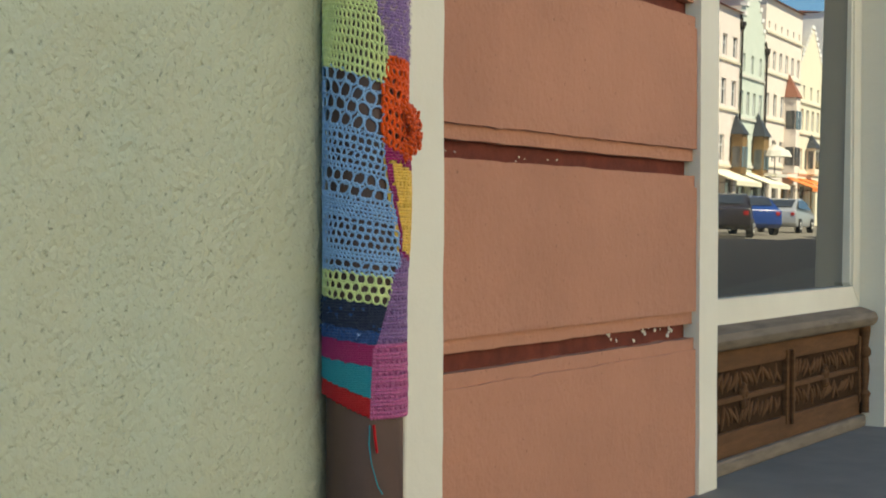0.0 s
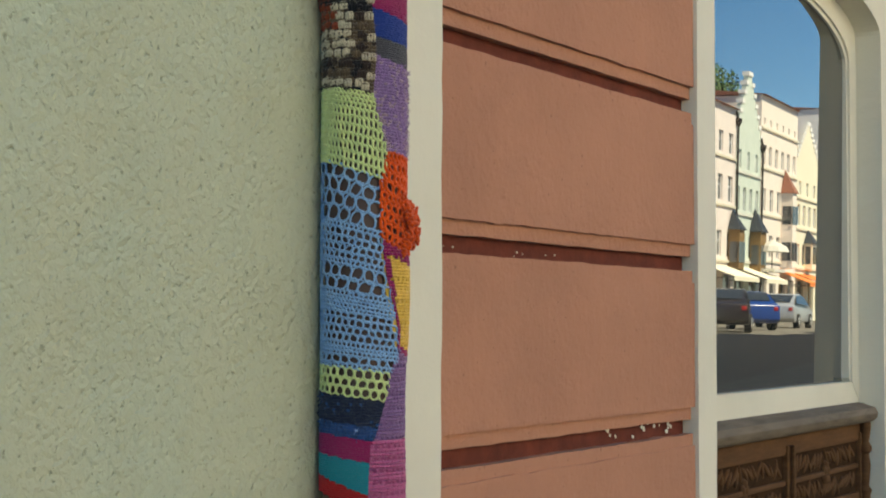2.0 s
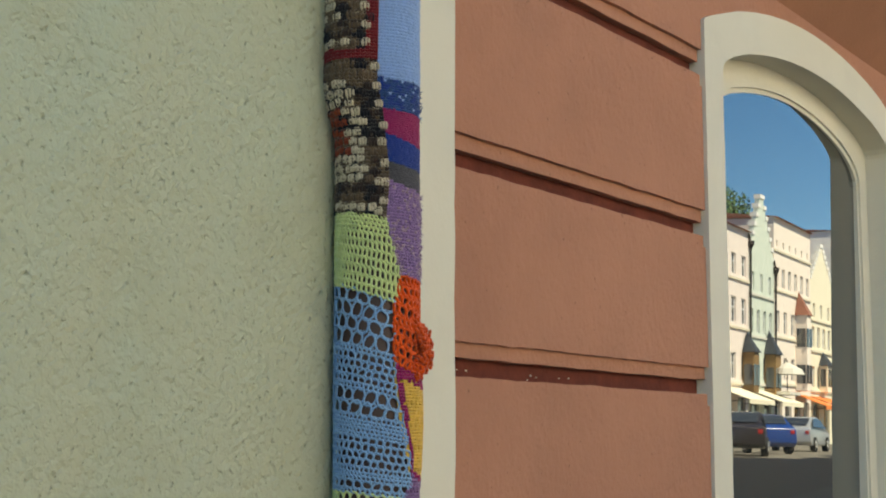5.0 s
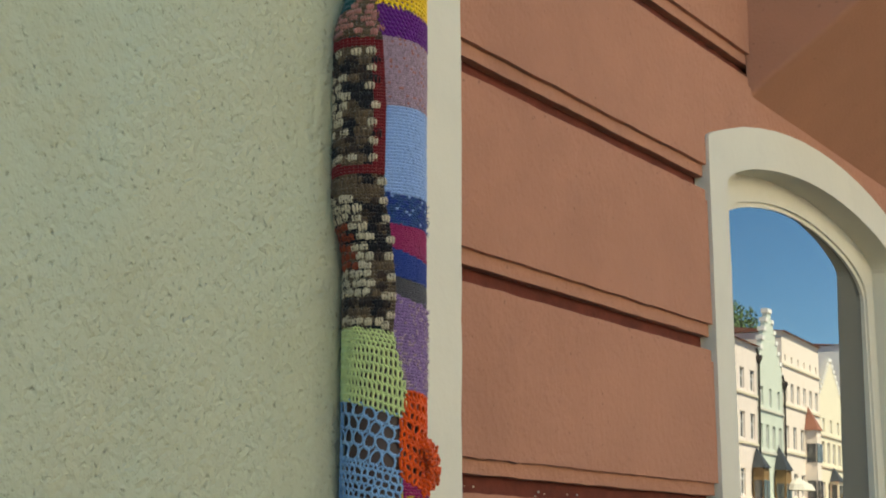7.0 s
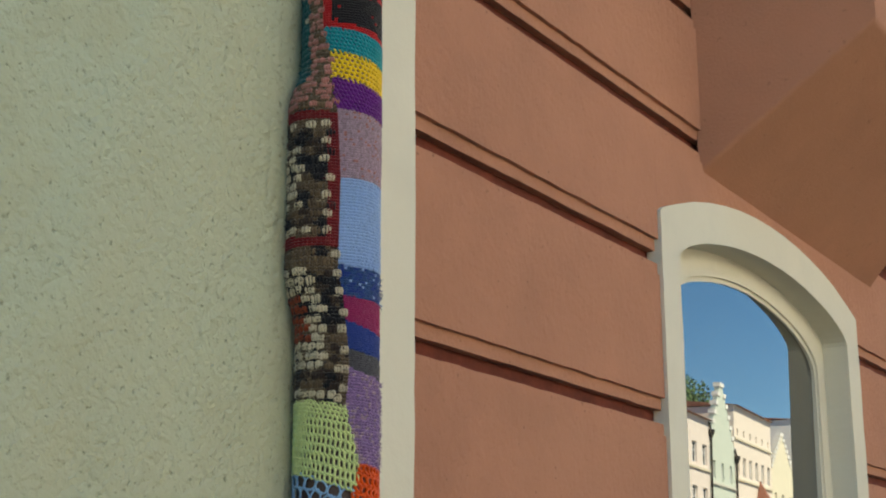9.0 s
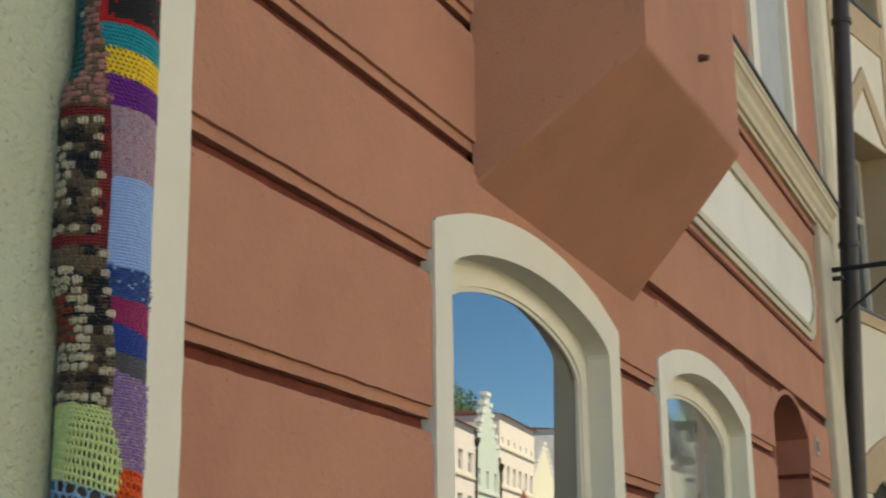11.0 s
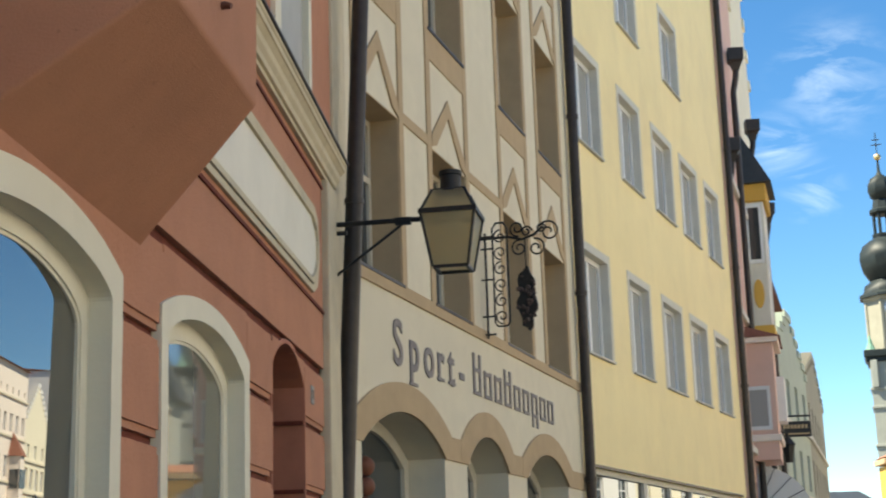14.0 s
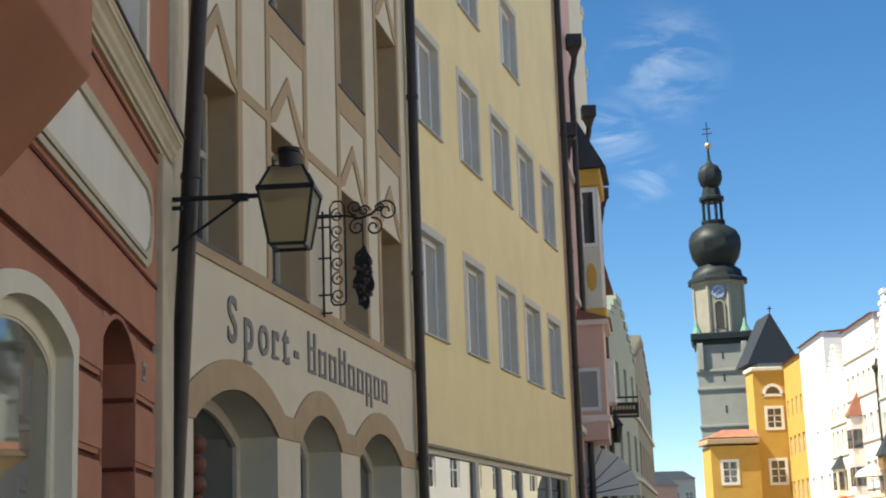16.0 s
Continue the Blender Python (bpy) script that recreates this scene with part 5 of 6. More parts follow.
h5 = slab_house("town_house", "white house with a curved gable", (56.0, -9.5), (72.0, -12.9), 8.0, M_STONE_SHADEWALL, M_SLATE, [(3.3, 4.6, 6, 0.9), (5.6, 6.8, 6, 0.9)], "step", 9.4, 5)
slab_house("town_house", "grey house at the far end of the street", (150, -27.0), (150.5, -31.0), 7.0, M_GREYW, M_SLATE, [(2.5, 3.6, 3, 0.8), (4.6, 5.7, 3, 0.8)], z_top=1.0)
slab_house("town_house", "pink house at the far end of the street", (130, -23.2), (130.5, -25.3), 5.6, M_OPINK, M_SLATE, [(2.5, 3.6, 2, 0.7)], z_top=1.4)
part("chimney", boxed(3.2, 0.6, 8.6, 4.0, 1.3, 10.4, 0.03), M_OWHITE, h3)
part("chimney", boxed(5.0, 1.0, 9.0, 5.9, 1.8, 10.0, 0.03), M_BEIGE, h4)

# oriels on the pink and ochre houses
orp = thing("oriel_bay", "pink boxed oriel with a small window", "oriel", "oriels along the street")
orp_m = pose(32.65, -4.16, 0, 0, 0, -10)
orp.matrix_basis = orp_m
part("wall", boxed(0, -0.72, 2.95, 1.9, 0.1, 5.5, 0.01), M_OPINK, orp)
bm = bmesh.new()
box(bm, -0.1, -0.85, 5.5, 2.0, 0.1, 5.62, 0.01)
part("cornice", bm, M_PEACH, orp)
part("string", boxed(-0.05, -0.79, 3.35, 1.95, 0.1, 3.5, 0.02), M_PEACH, orp)
bm = bmesh.new()
vs = [bm.verts.new(q) for q in ((-0.14, -0.9, 5.62), (2.04, -0.9, 5.62), (2.04, 0.1, 5.62), (-0.14, 0.1, 5.62), (0.2, 0.1, 6.0), (1.7, 0.1, 6.0))]
for f in ((0, 1, 5, 4), (0, 4, 3), (1, 2, 5), (0, 3, 2, 1)):
    bm.faces.new([vs[i] for i in f])
part("roof", bm, M_TILE, orp)
bm = bmesh.new()
ring_solid(bm, [(-0.60, 3.60), (-0.60, 4.55), (-0.08, 4.55), (-0.08, 3.60), (-0.60, 3.60)], [(-0.53, 3.68), (-0.53, 4.47), (-0.15, 4.47), (-0.15, 3.68), (-0.53, 3.68)], -0.03, 0.02)
bmesh.ops.transform(bm, matrix=pose(0, 0, 0, 0, 0, 90) @ Matrix.Diagonal((1, -1, 1, 1)), verts=bm.verts)
wn_ = part("window", bm, M_FRAMEW, orp)
part("pane", boxed(-0.004, -0.53, 3.68, 0.012, -0.15, 4.47), M_CURTAIN, wn_)
part("front_bay", boxed(0.95, -0.90, 3.85, 1.75, -0.7, 4.85, 0.02), M_OWHITE, orp)

orb = thing("oriel_bay", "grey and ochre bay under a dark pointed roof", "oriel", "oriels along the street", at=pose(36.0, -4.93, 0, 0, 0, -11))
part("wall", boxed(0, -0.50, 6.3, 1.7, 0.1, 9.5, 0.02), M_GREYW, orb)
part("cornice", boxed(-0.08, -0.60, 9.5, 1.8, 0.1, 9.95, 0.04), M_OCHRE, orb)
part("base_band", boxed(-0.06, -0.56, 6.2, 1.78, 0.1, 6.42, 0.04), M_OCHRE, orb)
bm = bmesh.new()
vs = [bm.verts.new(q) for q in ((-0.2, -0.75, 9.95), (1.9, -0.75, 9.95), (1.9, 0.1, 9.95), (-0.2, 0.1, 9.95), (0.1, 0.05, 11.5), (1.3, 0.05, 11.5))]
for f in ((0, 1, 5, 4), (0, 4, 3), (1, 2, 5), (0, 3, 2, 1)):
    bm.faces.new([vs[i] for i in f])
part("roof", bm, M_SLATE, orb)
w_ = part("window", boxed(-0.03, -0.44, 7.95, 0.0, -0.06, 9.45, 0.01), M_FRAMEW, orb)
part("pane", boxed(-0.036, -0.38, 8.05, -0.028, -0.12, 9.35), M_PANE, w_)
bm = bmesh.new()
bmesh.ops.create_icosphere(bm, subdivisions=3, radius=1, matrix=pose(-0.005, -0.25, 7.2) @ Matrix.Diagonal((0.012, 0.13, 0.36, 1)))
part("oval_field", bm, M_OCHRE, orb)

for px_, py_, z_, lb in ((31.45, -4.0, 9.7, "pink"), (33.0, -4.45, 12.3, "pink"), (36.1, -5.17, 11.5, "ochre"), (38.8, -5.80, 10.0, "ochre")):
    hp = thing("rain_hopper", "dark metal rain hopper on a house front", "rain hopper", "rain hoppers", at=pose(px_, py_ - 0.05, z_))
    bm = bmesh.new()
    lathe(bm, [(0.09, -0.40), (0.17, -0.22), (0.24, -0.16), (0.25, 0.12), (0.22, 0.13)], 4, (0, -0.12, 0), math.pi / 4)
    part("hopper", bm, M_PIPE, hp)
    bm = bmesh.new()
    tube(bm, [(0, -0.12, -0.36), (0, -0.10, -0.55), (0, -0.02, -0.9), (0, -0.02, -z_ + 0.02)], 0.07, 10)
    part("pipe", bm, M_PIPE, hp, smooth=True)

board = thing("hanging_board", "black board with gold bars hung from a house front", "sign board", at=pose(40.0, -6.03, 0, 0, 0, -90))
part("board", boxed(0, -0.04, 4.05, 0.80, 0.04, 4.46, 0.01), M_IRON, board)
for k in range(7):
    part("bar", boxed(0.08 + k * 0.093, -0.05, 4.27, 0.145 + k * 0.093, 0.05, 4.37), M_BEIGE, board)
part("line_bar", boxed(0.05, -0.05, 4.11, 0.75, 0.05, 4.15), M_BEIGE, board)
bm = bmesh.new()
tube(bm, [(-0.4, 0, 4.6), (0.8, 0, 4.6)], 0.025, 6)
part("arm", bm, M_IRON, board)

lan = thing("street_lantern", "dark street lantern on a pink house", "lantern", at=pose(36.5, -5.65, 0))
bm = bmesh.new()
lathe(bm, [(0.10, 3.15), (0.17, 3.55), (0.20, 3.57), (0.05, 3.78), (0.05, 3.86)], 6)
part("cage", bm, M_IRON, lan)
bm = bmesh.new()
tube(bm, [(0, 0.0, 3.86), (0, 0.3, 3.95), (0, 0.7, 3.9)], 0.02, 6)
part("arm", bm, M_IRON, lan)

# fan awning
fan = thing("fan_awning", "off-white fan awning with dark ribs over a shop", "awning", at=pose(33.1, -4.25, 1.75, 0, 0, -10))
bm = bmesh.new()
N, MM, RX, RZ = 10, 10, 1.32, 1.15
grid = [[bm.verts.new((1.6 - 1.6 * math.sin(math.pi / 2 * 1.0) + 1.9 * j / MM, -RX * math.sin(math.pi / 2 * i / N), RZ * math.cos(math.pi / 2 * i / N))) for j in range(MM + 1)] for i in range(N + 1)]
for i in range(N):
    for j in range(MM):
        bm.faces.new((grid[i][j], grid[i][j + 1], grid[i + 1][j + 1], grid[i + 1][j]))
c0 = bm.verts.new((0, 0, 0))
for i in range(N):
    bm.faces.new((grid[i][0], grid[i + 1][0], c0))
part("cloth", bm, M_OWHITE, fan, smooth=True)
for k in range(5):
    a = math.pi / 2 * (k + 0.35) / 5
    bm = bmesh.new()
    tube(bm, [(-0.012, 0, 0.02), (-0.012, -RX * math.sin(a), RZ * math.cos(a))], 0.010, 6)
    part("rib", bm, M_IRON, fan)
bm = bmesh.new()
for k in range(8):
    x = 1.9 * k / 8
    prism(bm, [(x + 0.003, 0), (x + 0.03, -0.19), (x + 0.12, -0.24), (x + 0.2, -0.19), (x + 0.234, 0)], -RX - 0.008, -RX + 0.008)
part("valance", bm, M_WHITE, fan)


# ---- parked cars across the street ----
def car(at, paint, label):
    c = thing("car", label, "car", "parked cars", at)
    side = [(-2.05, 0.35), (-2.08, 0.62), (-1.95, 0.80), (-1.2, 0.93), (-0.55, 1.38), (0.1, 1.47), (1.1, 1.42), (1.75, 1.05), (2.05, 0.95), (2.08, 0.40), (1.9, 0.26), (-1.9, 0.26)]
    bm = bmesh.new()
    prism(bm, side, -0.85, 0.85)
    for v_ in bm.verts:
        if v_.co.z > 1.0:
            v_.co.y *= 0.80
    es = [e for e in bm.edges]
    bmesh.ops.bevel(bm, geom=es, offset=0.05, segments=3, affect="EDGES", profile=0.5)
    body = part("body", bm, paint, c, smooth=True)
    glassy = [(-1.08, 0.97), (-0.52, 1.33), (0.1, 1.42), (1.05, 1.37), (1.6, 1.06)]
    bm = bmesh.new()
    for s in (-1, 1):
        vs_ = [bm.verts.new((x, s * (0.87 - (z - 0.97) * 0.40), z)) for x, z in glassy]
        bm.faces.new(vs_)
    part("side_glass", bm, M_PANE, c)
    for x0, z0, x1, z1, nm in ((-1.16, 0.975, -0.60, 1.375, "windscreen"), (1.16, 1.40, 1.70, 1.10, "rear_glass")):
        bm = bmesh.new()
        d = -0.02 if x0 < 0 else 0.02
        bm.faces.new([bm.verts.new(q) for q in ((x0 + d, -0.62, z0 + 0.015), (x0 + d, 0.62, z0 + 0.015), (x1 + d, 0.58, z1 + 0.015), (x1 + d, -0.58, z1 + 0.015))])
        part(nm, bm, M_PANE, c)
    for x in (-1.3, 1.3):
        for s in (-1, 1):
            bm = bmesh.new()
            bmesh.ops.create_cone(bm, cap_ends=True, segments=24, radius1=0.31, radius2=0.31, depth=0.22, matrix=pose(x, s * 0.80, 0.31, 90, 0, 0))
            wh = part("wheel", bm, M_TYRE, c)
            bm = bmesh.new()
            bmesh.ops.create_cone(bm, cap_ends=True, segments=20, radius1=0.2, radius2=0.18, depth=0.03, matrix=pose(x, s * 0.915, 0.31, 90, 0, 0))
            for k in range(5):
                box(bm, -0.03, 0.05, -0.02, 0.03, 0.17, 0.02, m=pose(x, s * 0.93, 0.31, 90, 0, 0) @ pose(0, 0, 0, 0, 0, 72 * k))
            part("rim", bm, M_CHROME, wh)
    for s in (-1, 1):
        bm = bmesh.new()
        bmesh.ops.create_icosphere(bm, subdivisions=2, radius=1, matrix=pose(-2.0, s * 0.58, 0.68) @ Matrix.Diagonal((0.09, 0.2, 0.09, 1)))
        part("headlight", bm, M_CHROME, c, smooth=True)
        part("tail_light", boxed(2.02, s * 0.68 - 0.08, 0.74, 2.085, s * 0.68 + 0.08, 0.88, 0.02), M_TAIL, c)
    part("bumper", boxed(-2.12, -0.8, 0.30, -2.0, 0.8, 0.46, 0.03), M_TYRE, c)


car(pose(54.3, -17.75, -0.12, 0, 0, 140), M_CARBLUE, "blue hatchback parked on the street")
car(pose(62.5, -18.9, -0.12, 0, 0, 172), M_CARSILVER, "silver car parked on the street")
car(pose(47.7, -15.75, -0.12, 0, 0, 160), M_CARDARK, "dark estate car parked on the street")

# wooded hill behind the houses across the street
hill = thing("tree", "green leafy tree crown behind the gabled houses", "tree", at=pose(109.6, -44.5, -0.12) @ Matrix.Diagonal((1.15, 1.15, 1.24, 1)))
bm = bmesh.new()
tube(bm, [(0, 0, 0), (0.2, 0.1, 8), (0, 0, 13)], [0.45, 0.35, 0.15], 8)
for a in range(6):
    tube(bm, [(0, 0, 8 + a * 0.7), (1.6 * math.cos(a * 2.1), 1.6 * math.sin(a * 2.1), 11 + a * 0.6)], [0.15, 0.05], 6)
part("trunk", bm, M_BROWN, hill)
rnd = random.Random(11)
verts, faces = [], []
for i in range(9000):
    a, b, r = rnd.uniform(0, 6.283), rnd.uniform(-1, 1), rnd.uniform(0.3, 1.0) ** 0.5
    lump = 1 + 0.25 * noise.noise(Vector((math.cos(a) * 2, math.sin(a) * 2, b * 2)))
    c = Vector((4.2 * r * lump * math.cos(a) * math.sqrt(1 - b * b), 4.2 * r * lump * math.sin(a) * math.sqrt(1 - b * b), 13.2 + 3.8 * r * lump * b))
    u = Vector((rnd.uniform(-1, 1), rnd.uniform(-1, 1), rnd.uniform(-1, 1))).normalized() * 0.16
    w2 = u.orthogonal().normalized() * 0.09
    k = len(verts)
    verts += [c - u, c + w2, c + u, c - w2]
    faces.append((k, k + 1, k + 2, k + 3))
me = bpy.data.meshes.new("crown")
me.from_pydata(verts, [], faces)
me.materials.append(M_LEAF)
crown = new("crown", me)
crown.parent = hill


# ---- brown downpipe in a cover of knitted and crocheted patches ----
PIPE_AT, PIPE_R = Vector((1.771, 1.305, 0)), 0.0570
P_RIGHT, P_FWD = Vector((0.593, -0.805, 0)), Vector((0.805, 0.593, 0))
brown = thing("downpipe", "brown painted downpipe in the corner of two fronts", "downpipe")
bm = bmesh.new()
tube(bm, [PIPE_AT + Vector((0, 0, -0.02)), PIPE_AT + Vector((0, 0, 5.0))], PIPE_R, 32)
part("pipe", bm, M_BROWN, brown, smooth=True)
for z in (2.3, 4.0):
    bm = bmesh.new()
    tube(bm, [PIPE_AT + Vector((0, 0, z)), PIPE_AT + Vector((0, 0, z + 0.03))], PIPE_R + 0.004, 32)
    part("clip", bm, M_BROWN, brown, smooth=True)

cover = thing("knitted_pipe_cover", "patchwork of bright knitted and crocheted wool round a downpipe", "knitted cover")
COVER_R = 0.0605


def zz(z):
    z -= 0.042 * max(0.0, z - 1.05)
    return 0.685 + (z - 0.685) * 0.913


SEAM = [(0.30, 0.12), (0.385, 0.12), (0.49, 0.19), (0.505, 0.31), (0.56, 0.53), (0.608, 0.64), (0.63, 0.79), (0.666, 0.80), (0.715, 0.67), (0.76, 0.54), (0.822, 0.43), (0.911, 0.41), (0.955, 0.53), (1.049, 0.21), (1.11, 0.28), (1.144, 0.25), (1.235, 0.11), (1.281, -0.02), (1.444, 0.01), (1.56, -0.08), (1.626, -0.22), (1.677, -0.29), (1.722, -0.48), (1.90, -0.52)]


def seam(z):
    """Where the two columns of patches meet, as the sine of the angle round the pipe."""
    for (z0, s0), (z1, s1) in zip(SEAM, SEAM[1:]):
        if z <= z1:
            k = max(0.0, (z - z0) / (z1 - z0))
            return math.asin(s0 + (s1 - s0) * k)
    return math.asin(SEAM[-1][1])


def bulge(phi, z):
    """How the cover swells away from the pipe."""
    b = 0.0022 * noise.noise(Vector((phi * 1.2, z * 7, 3.0)))
    if phi > 0.5 and 0.60 < z < 0.88:
        b += 0.006 * math.sin((z - 0.60) / 0.28 * math.pi) * min(1.0, (phi - 0.5) / 0.6)
    if phi < 0.0 and 1.17 < z < 1.67:
        rise = min(1.0, (z - 1.17) / 0.12, (1.67 - z) / 0.10)
        b += 0.022 * rise * rise * (3 - 2 * rise) * min(1.0, -phi / 0.9)
    return b


def on_pipe(phi, z, out=0.0):
    r = COVER_R + out + bulge(phi, z)
    return PIPE_AT + (P_RIGHT * math.sin(phi) - P_FWD * math.cos(phi)) * r + Vector((0, 0, zz(z)))


def wool(name, color, vary=0.16):
    m = bpy.data.materials.new(name)
    m.use_nodes = True
    nt = m.node_tree
    b = nt.nodes["Principled BSDF"]
    b.inputs["Roughness"].default_value = 0.95
    b.inputs["Specular IOR Level"].default_value = 0.12
    b.inputs["Sheen Weight"].default_value = 0.25
    g = nt.nodes.new("ShaderNodeNewGeometry")
    tc = nt.nodes.new("ShaderNodeTexCoord")
    n = nt.nodes.new("ShaderNodeTexNoise")
    n.inputs["Scale"].default_value, n.inputs["Detail"].default_value = 900, 3
    nt.links.new(tc.outputs["Object"], n.inputs["Vector"])
    add = nt.nodes.new("ShaderNodeMath")
    add.operation = "ADD"
    nt.links.new(g.outputs["Random Per Island"], add.inputs[0])
    nt.links.new(n.outputs["Fac"], add.inputs[1])
    r = nt.nodes.new("ShaderNodeMapRange")
    r.inputs["From Min"].default_value, r.inputs["From Max"].default_value = 0.3, 1.7
    r.inputs["To Min"].default_value, r.inputs["To Max"].default_value = 1 - vary, 1 + vary
    nt.links.new(add.outputs[0], r.inputs["Value"])
    v = nt.nodes.new("ShaderNodeVectorMath")
    v.operation = "SCALE"
    v.inputs[0].default_value = color
    nt.links.new(r.outputs[0], v.inputs["Scale"])
    nt.links.new(v.outputs[0], b.inputs["Base Color"])
    bp = nt.nodes.new("ShaderNodeBump")
    bp.inputs["Strength"].default_value, bp.inputs["Distance"].default_value = 0.6, 0.001
    nt.links.new(n.outputs["Fac"], bp.inputs["Height"])
    nt.links.new(bp.outputs[0], b.inputs["Normal"])
    return m


W_ = {k: wool("wool_" + k, c, v) for k, c, v in (
    ("lime", (0.60, 0.66, 0.27), 0.12), ("blue", (0.24, 0.40, 0.60), 0.12), ("navy", (0.018, 0.026, 0.055), 0.4), ("denim", (0.022, 0.075, 0.22), 0.5),
    ("magenta", (0.33, 0.014, 0.10), 0.15), ("teal", (0.010, 0.25, 0.29), 0.14), ("red", (0.46, 0.006, 0.008), 0.12), ("pink", (0.50, 0.11, 0.24), 0.16),
    ("mauve", (0.25, 0.125, 0.27), 0.18), ("yellow", (0.82, 0.50, 0.08), 0.12), ("orange", (0.66, 0.075, 0.006), 0.15), ("lilac", (0.30, 0.175, 0.36), 0.3),
    ("grey", (0.085, 0.08, 0.085), 0.2), ("royal", (0.010, 0.042, 0.25), 0.2), ("sky", (0.31, 0.45, 0.72), 0.1), ("heather", (0.40, 0.27, 0.32), 0.35),
    ("purple", (0.13, 0.016, 0.19), 0.2), ("sun", (0.86, 0.56, 0.035), 0.12), ("black", (0.012, 0.010, 0.011), 0.3), ("maroon", (0.18, 0.008, 0.010), 0.2),
    ("cream", (0.56, 0.46, 0.31), 0.12), ("taupe", (0.125, 0.082, 0.046), 0.3), ("umber", (0.04, 0.024, 0.016), 0.4), ("rust", (0.26, 0.045, 0.015), 0.2),
    ("bottle", (0.012, 0.085, 0.085), 0.3), ("rose", (0.42, 0.17, 0.14), 0.25))}


class Cloth:
    """Collects stitches and strands of one patch."""

    def __init__(self):
        self.v, self.f, self.mi = [], [], []

    def spindle(self, a, b, r, idx=0):
        d = (b - a)
        u = d.orthogonal().normalized()
        w = d.normalized().cross(u)
        k = len(self.v)
        m1, m2 = a.lerp(b, 0.3), a.lerp(b, 0.72)
        self.v += [a] + [m1 + (u * math.cos(t) + w * math.sin(t)) * r for t in (0.4, 1.97, 3.54, 5.11)] + [m2 + (u * math.cos(t) + w * math.sin(t)) * r for t in (0.4, 1.97, 3.54, 5.11)] + [b]
        for i in range(4):
            j = (i + 1) % 4
            self.f += [(k, k + 1 + j, k + 1 + i), (k + 1 + i, k + 1 + j, k + 5 + j, k + 5 + i), (k + 5 + i, k + 5 + j, k + 9)]
            self.mi += [idx] * 3

    def ring(self, pts, r, idx=0):
        n, k = len(pts), len(self.v)
        c = sum(pts, Vector()) / n
        nrm = (c - PIPE_AT)
        nrm.z = 0
        nrm.normalize()
        for i, q in enumerate(pts):
            t = (pts[(i + 1) % n] - pts[i - 1]).normalized()
            s = t.cross(nrm).normalized()
            self.v += [q + (s * math.cos(a) + nrm * math.sin(a)) * r for a in (0, 1.257, 2.513, 3.77, 5.027)]
        for i in range(n):
            j = (i + 1) % n
            for a in range(5):
                b = (a + 1) % 5
                self.f.append((k + i * 5 + a, k + i * 5 + b, k + j * 5 + b, k + j * 5 + a))
                self.mi.append(idx)

    def sheet(self, phis, zs, out, idx=0, drop=None):
        k, n = len(self.v), len(phis(0.0)) if callable(phis) else len(phis)
        for z in zs:
            for p in phis(z):
                self.v.append(on_pipe(p, z - (drop(z) * math.sin(p) if drop else 0.0), out))
        for i in range(len(zs) - 1):
            for j in range(n - 1):
                self.f.append((k + i * n + j, k + i * n + j + 1, k + (i + 1) * n + j + 1, k + (i + 1) * n + j))
                self.mi.append(idx)

    def done(self, name, mats, label):
        me = bpy.data.meshes.new(name)
        me.from_pydata(self.v, [], self.f)
        for mm in mats:
            me.materials.append(mm)
        me.polygons.foreach_set("material_index", self.mi)
        for q in me.polygons:
            q.use_smooth = True
        ob = new(name, me)
        ob.parent = cover
        return tagged(ob, label)


rw = random.Random(21)
LIM = 1.72


def span(col, z):
    s = seam(z)
    return (-LIM, s) if col == "L" else (s, LIM)


def edge(zv, slant, phi):
    """A patch's upper or lower border, falling towards the viewer's far side."""
    return zv - slant * math.sin(phi)


def stitched(col, z0, z1, mats, label, du=0.0062, dz=0.0058, slant=(0.0, 0.0), pick=None, r=0.0019, back=True, fuzz=0, row_gap=0, back_idx=0):
    c = Cloth()
    n = int((z1 - z0 + 0.13) / dz)
    for i in range(n):
        zc = z0 - 0.065 + (i + 0.5) * dz
        a, b = span(col, min(max(zc, z0), z1))
        step = du / COVER_R
        m = int((b - a) / step)
        for j in range(m + 1):
            phi = a + (j + 0.5) * (b - a) / (m + 1)
            lo_, hi_ = edge(z0, slant[0], phi), edge(z1, slant[1], phi)
            if not lo_ <= zc <= hi_:
                continue
            if row_gap and i % row_gap == 0 and j % 2:
                continue
            idx = pick((phi - a) / (b - a), (zc - lo_) / (hi_ - lo_), rw) if pick else 0
            h, w = dz * 0.75, step * 0.46
            o = rw.uniform(-0.0006, 0.0006)
            c.spindle(on_pipe(phi, zc - h, 0.001 + o), on_pipe(phi - w, zc + h * 0.8, 0.0022 + o), r, idx)
            c.spindle(on_pipe(phi, zc - h, 0.001 + o), on_pipe(phi + w, zc + h * 0.8, 0.0022 + o), r, idx)
            if fuzz and rw.random() < fuzz:
                q = on_pipe(phi, zc, 0.002)
                c.spindle(q, on_pipe(phi + rw.uniform(-0.15, 0.15), zc + rw.uniform(-0.01, 0.008), rw.uniform(0.003, 0.009)), 0.0005, idx)
    if back:
        zs_ = [z0 + (z1 - z0) * k / 8 for k in range(9)]
        c.sheet(lambda z: [span(col, min(max(z, z0), z1))[0] + (span(col, min(max(z, z0), z1))[1] - span(col, min(max(z, z0), z1))[0]) * q / 14 for q in range(15)], zs_, -0.0012, back_idx, lambda z: slant[0] + (slant[1] - slant[0]) * (z - z0) / (z1 - z0))
    return c.done("patch", mats, label)


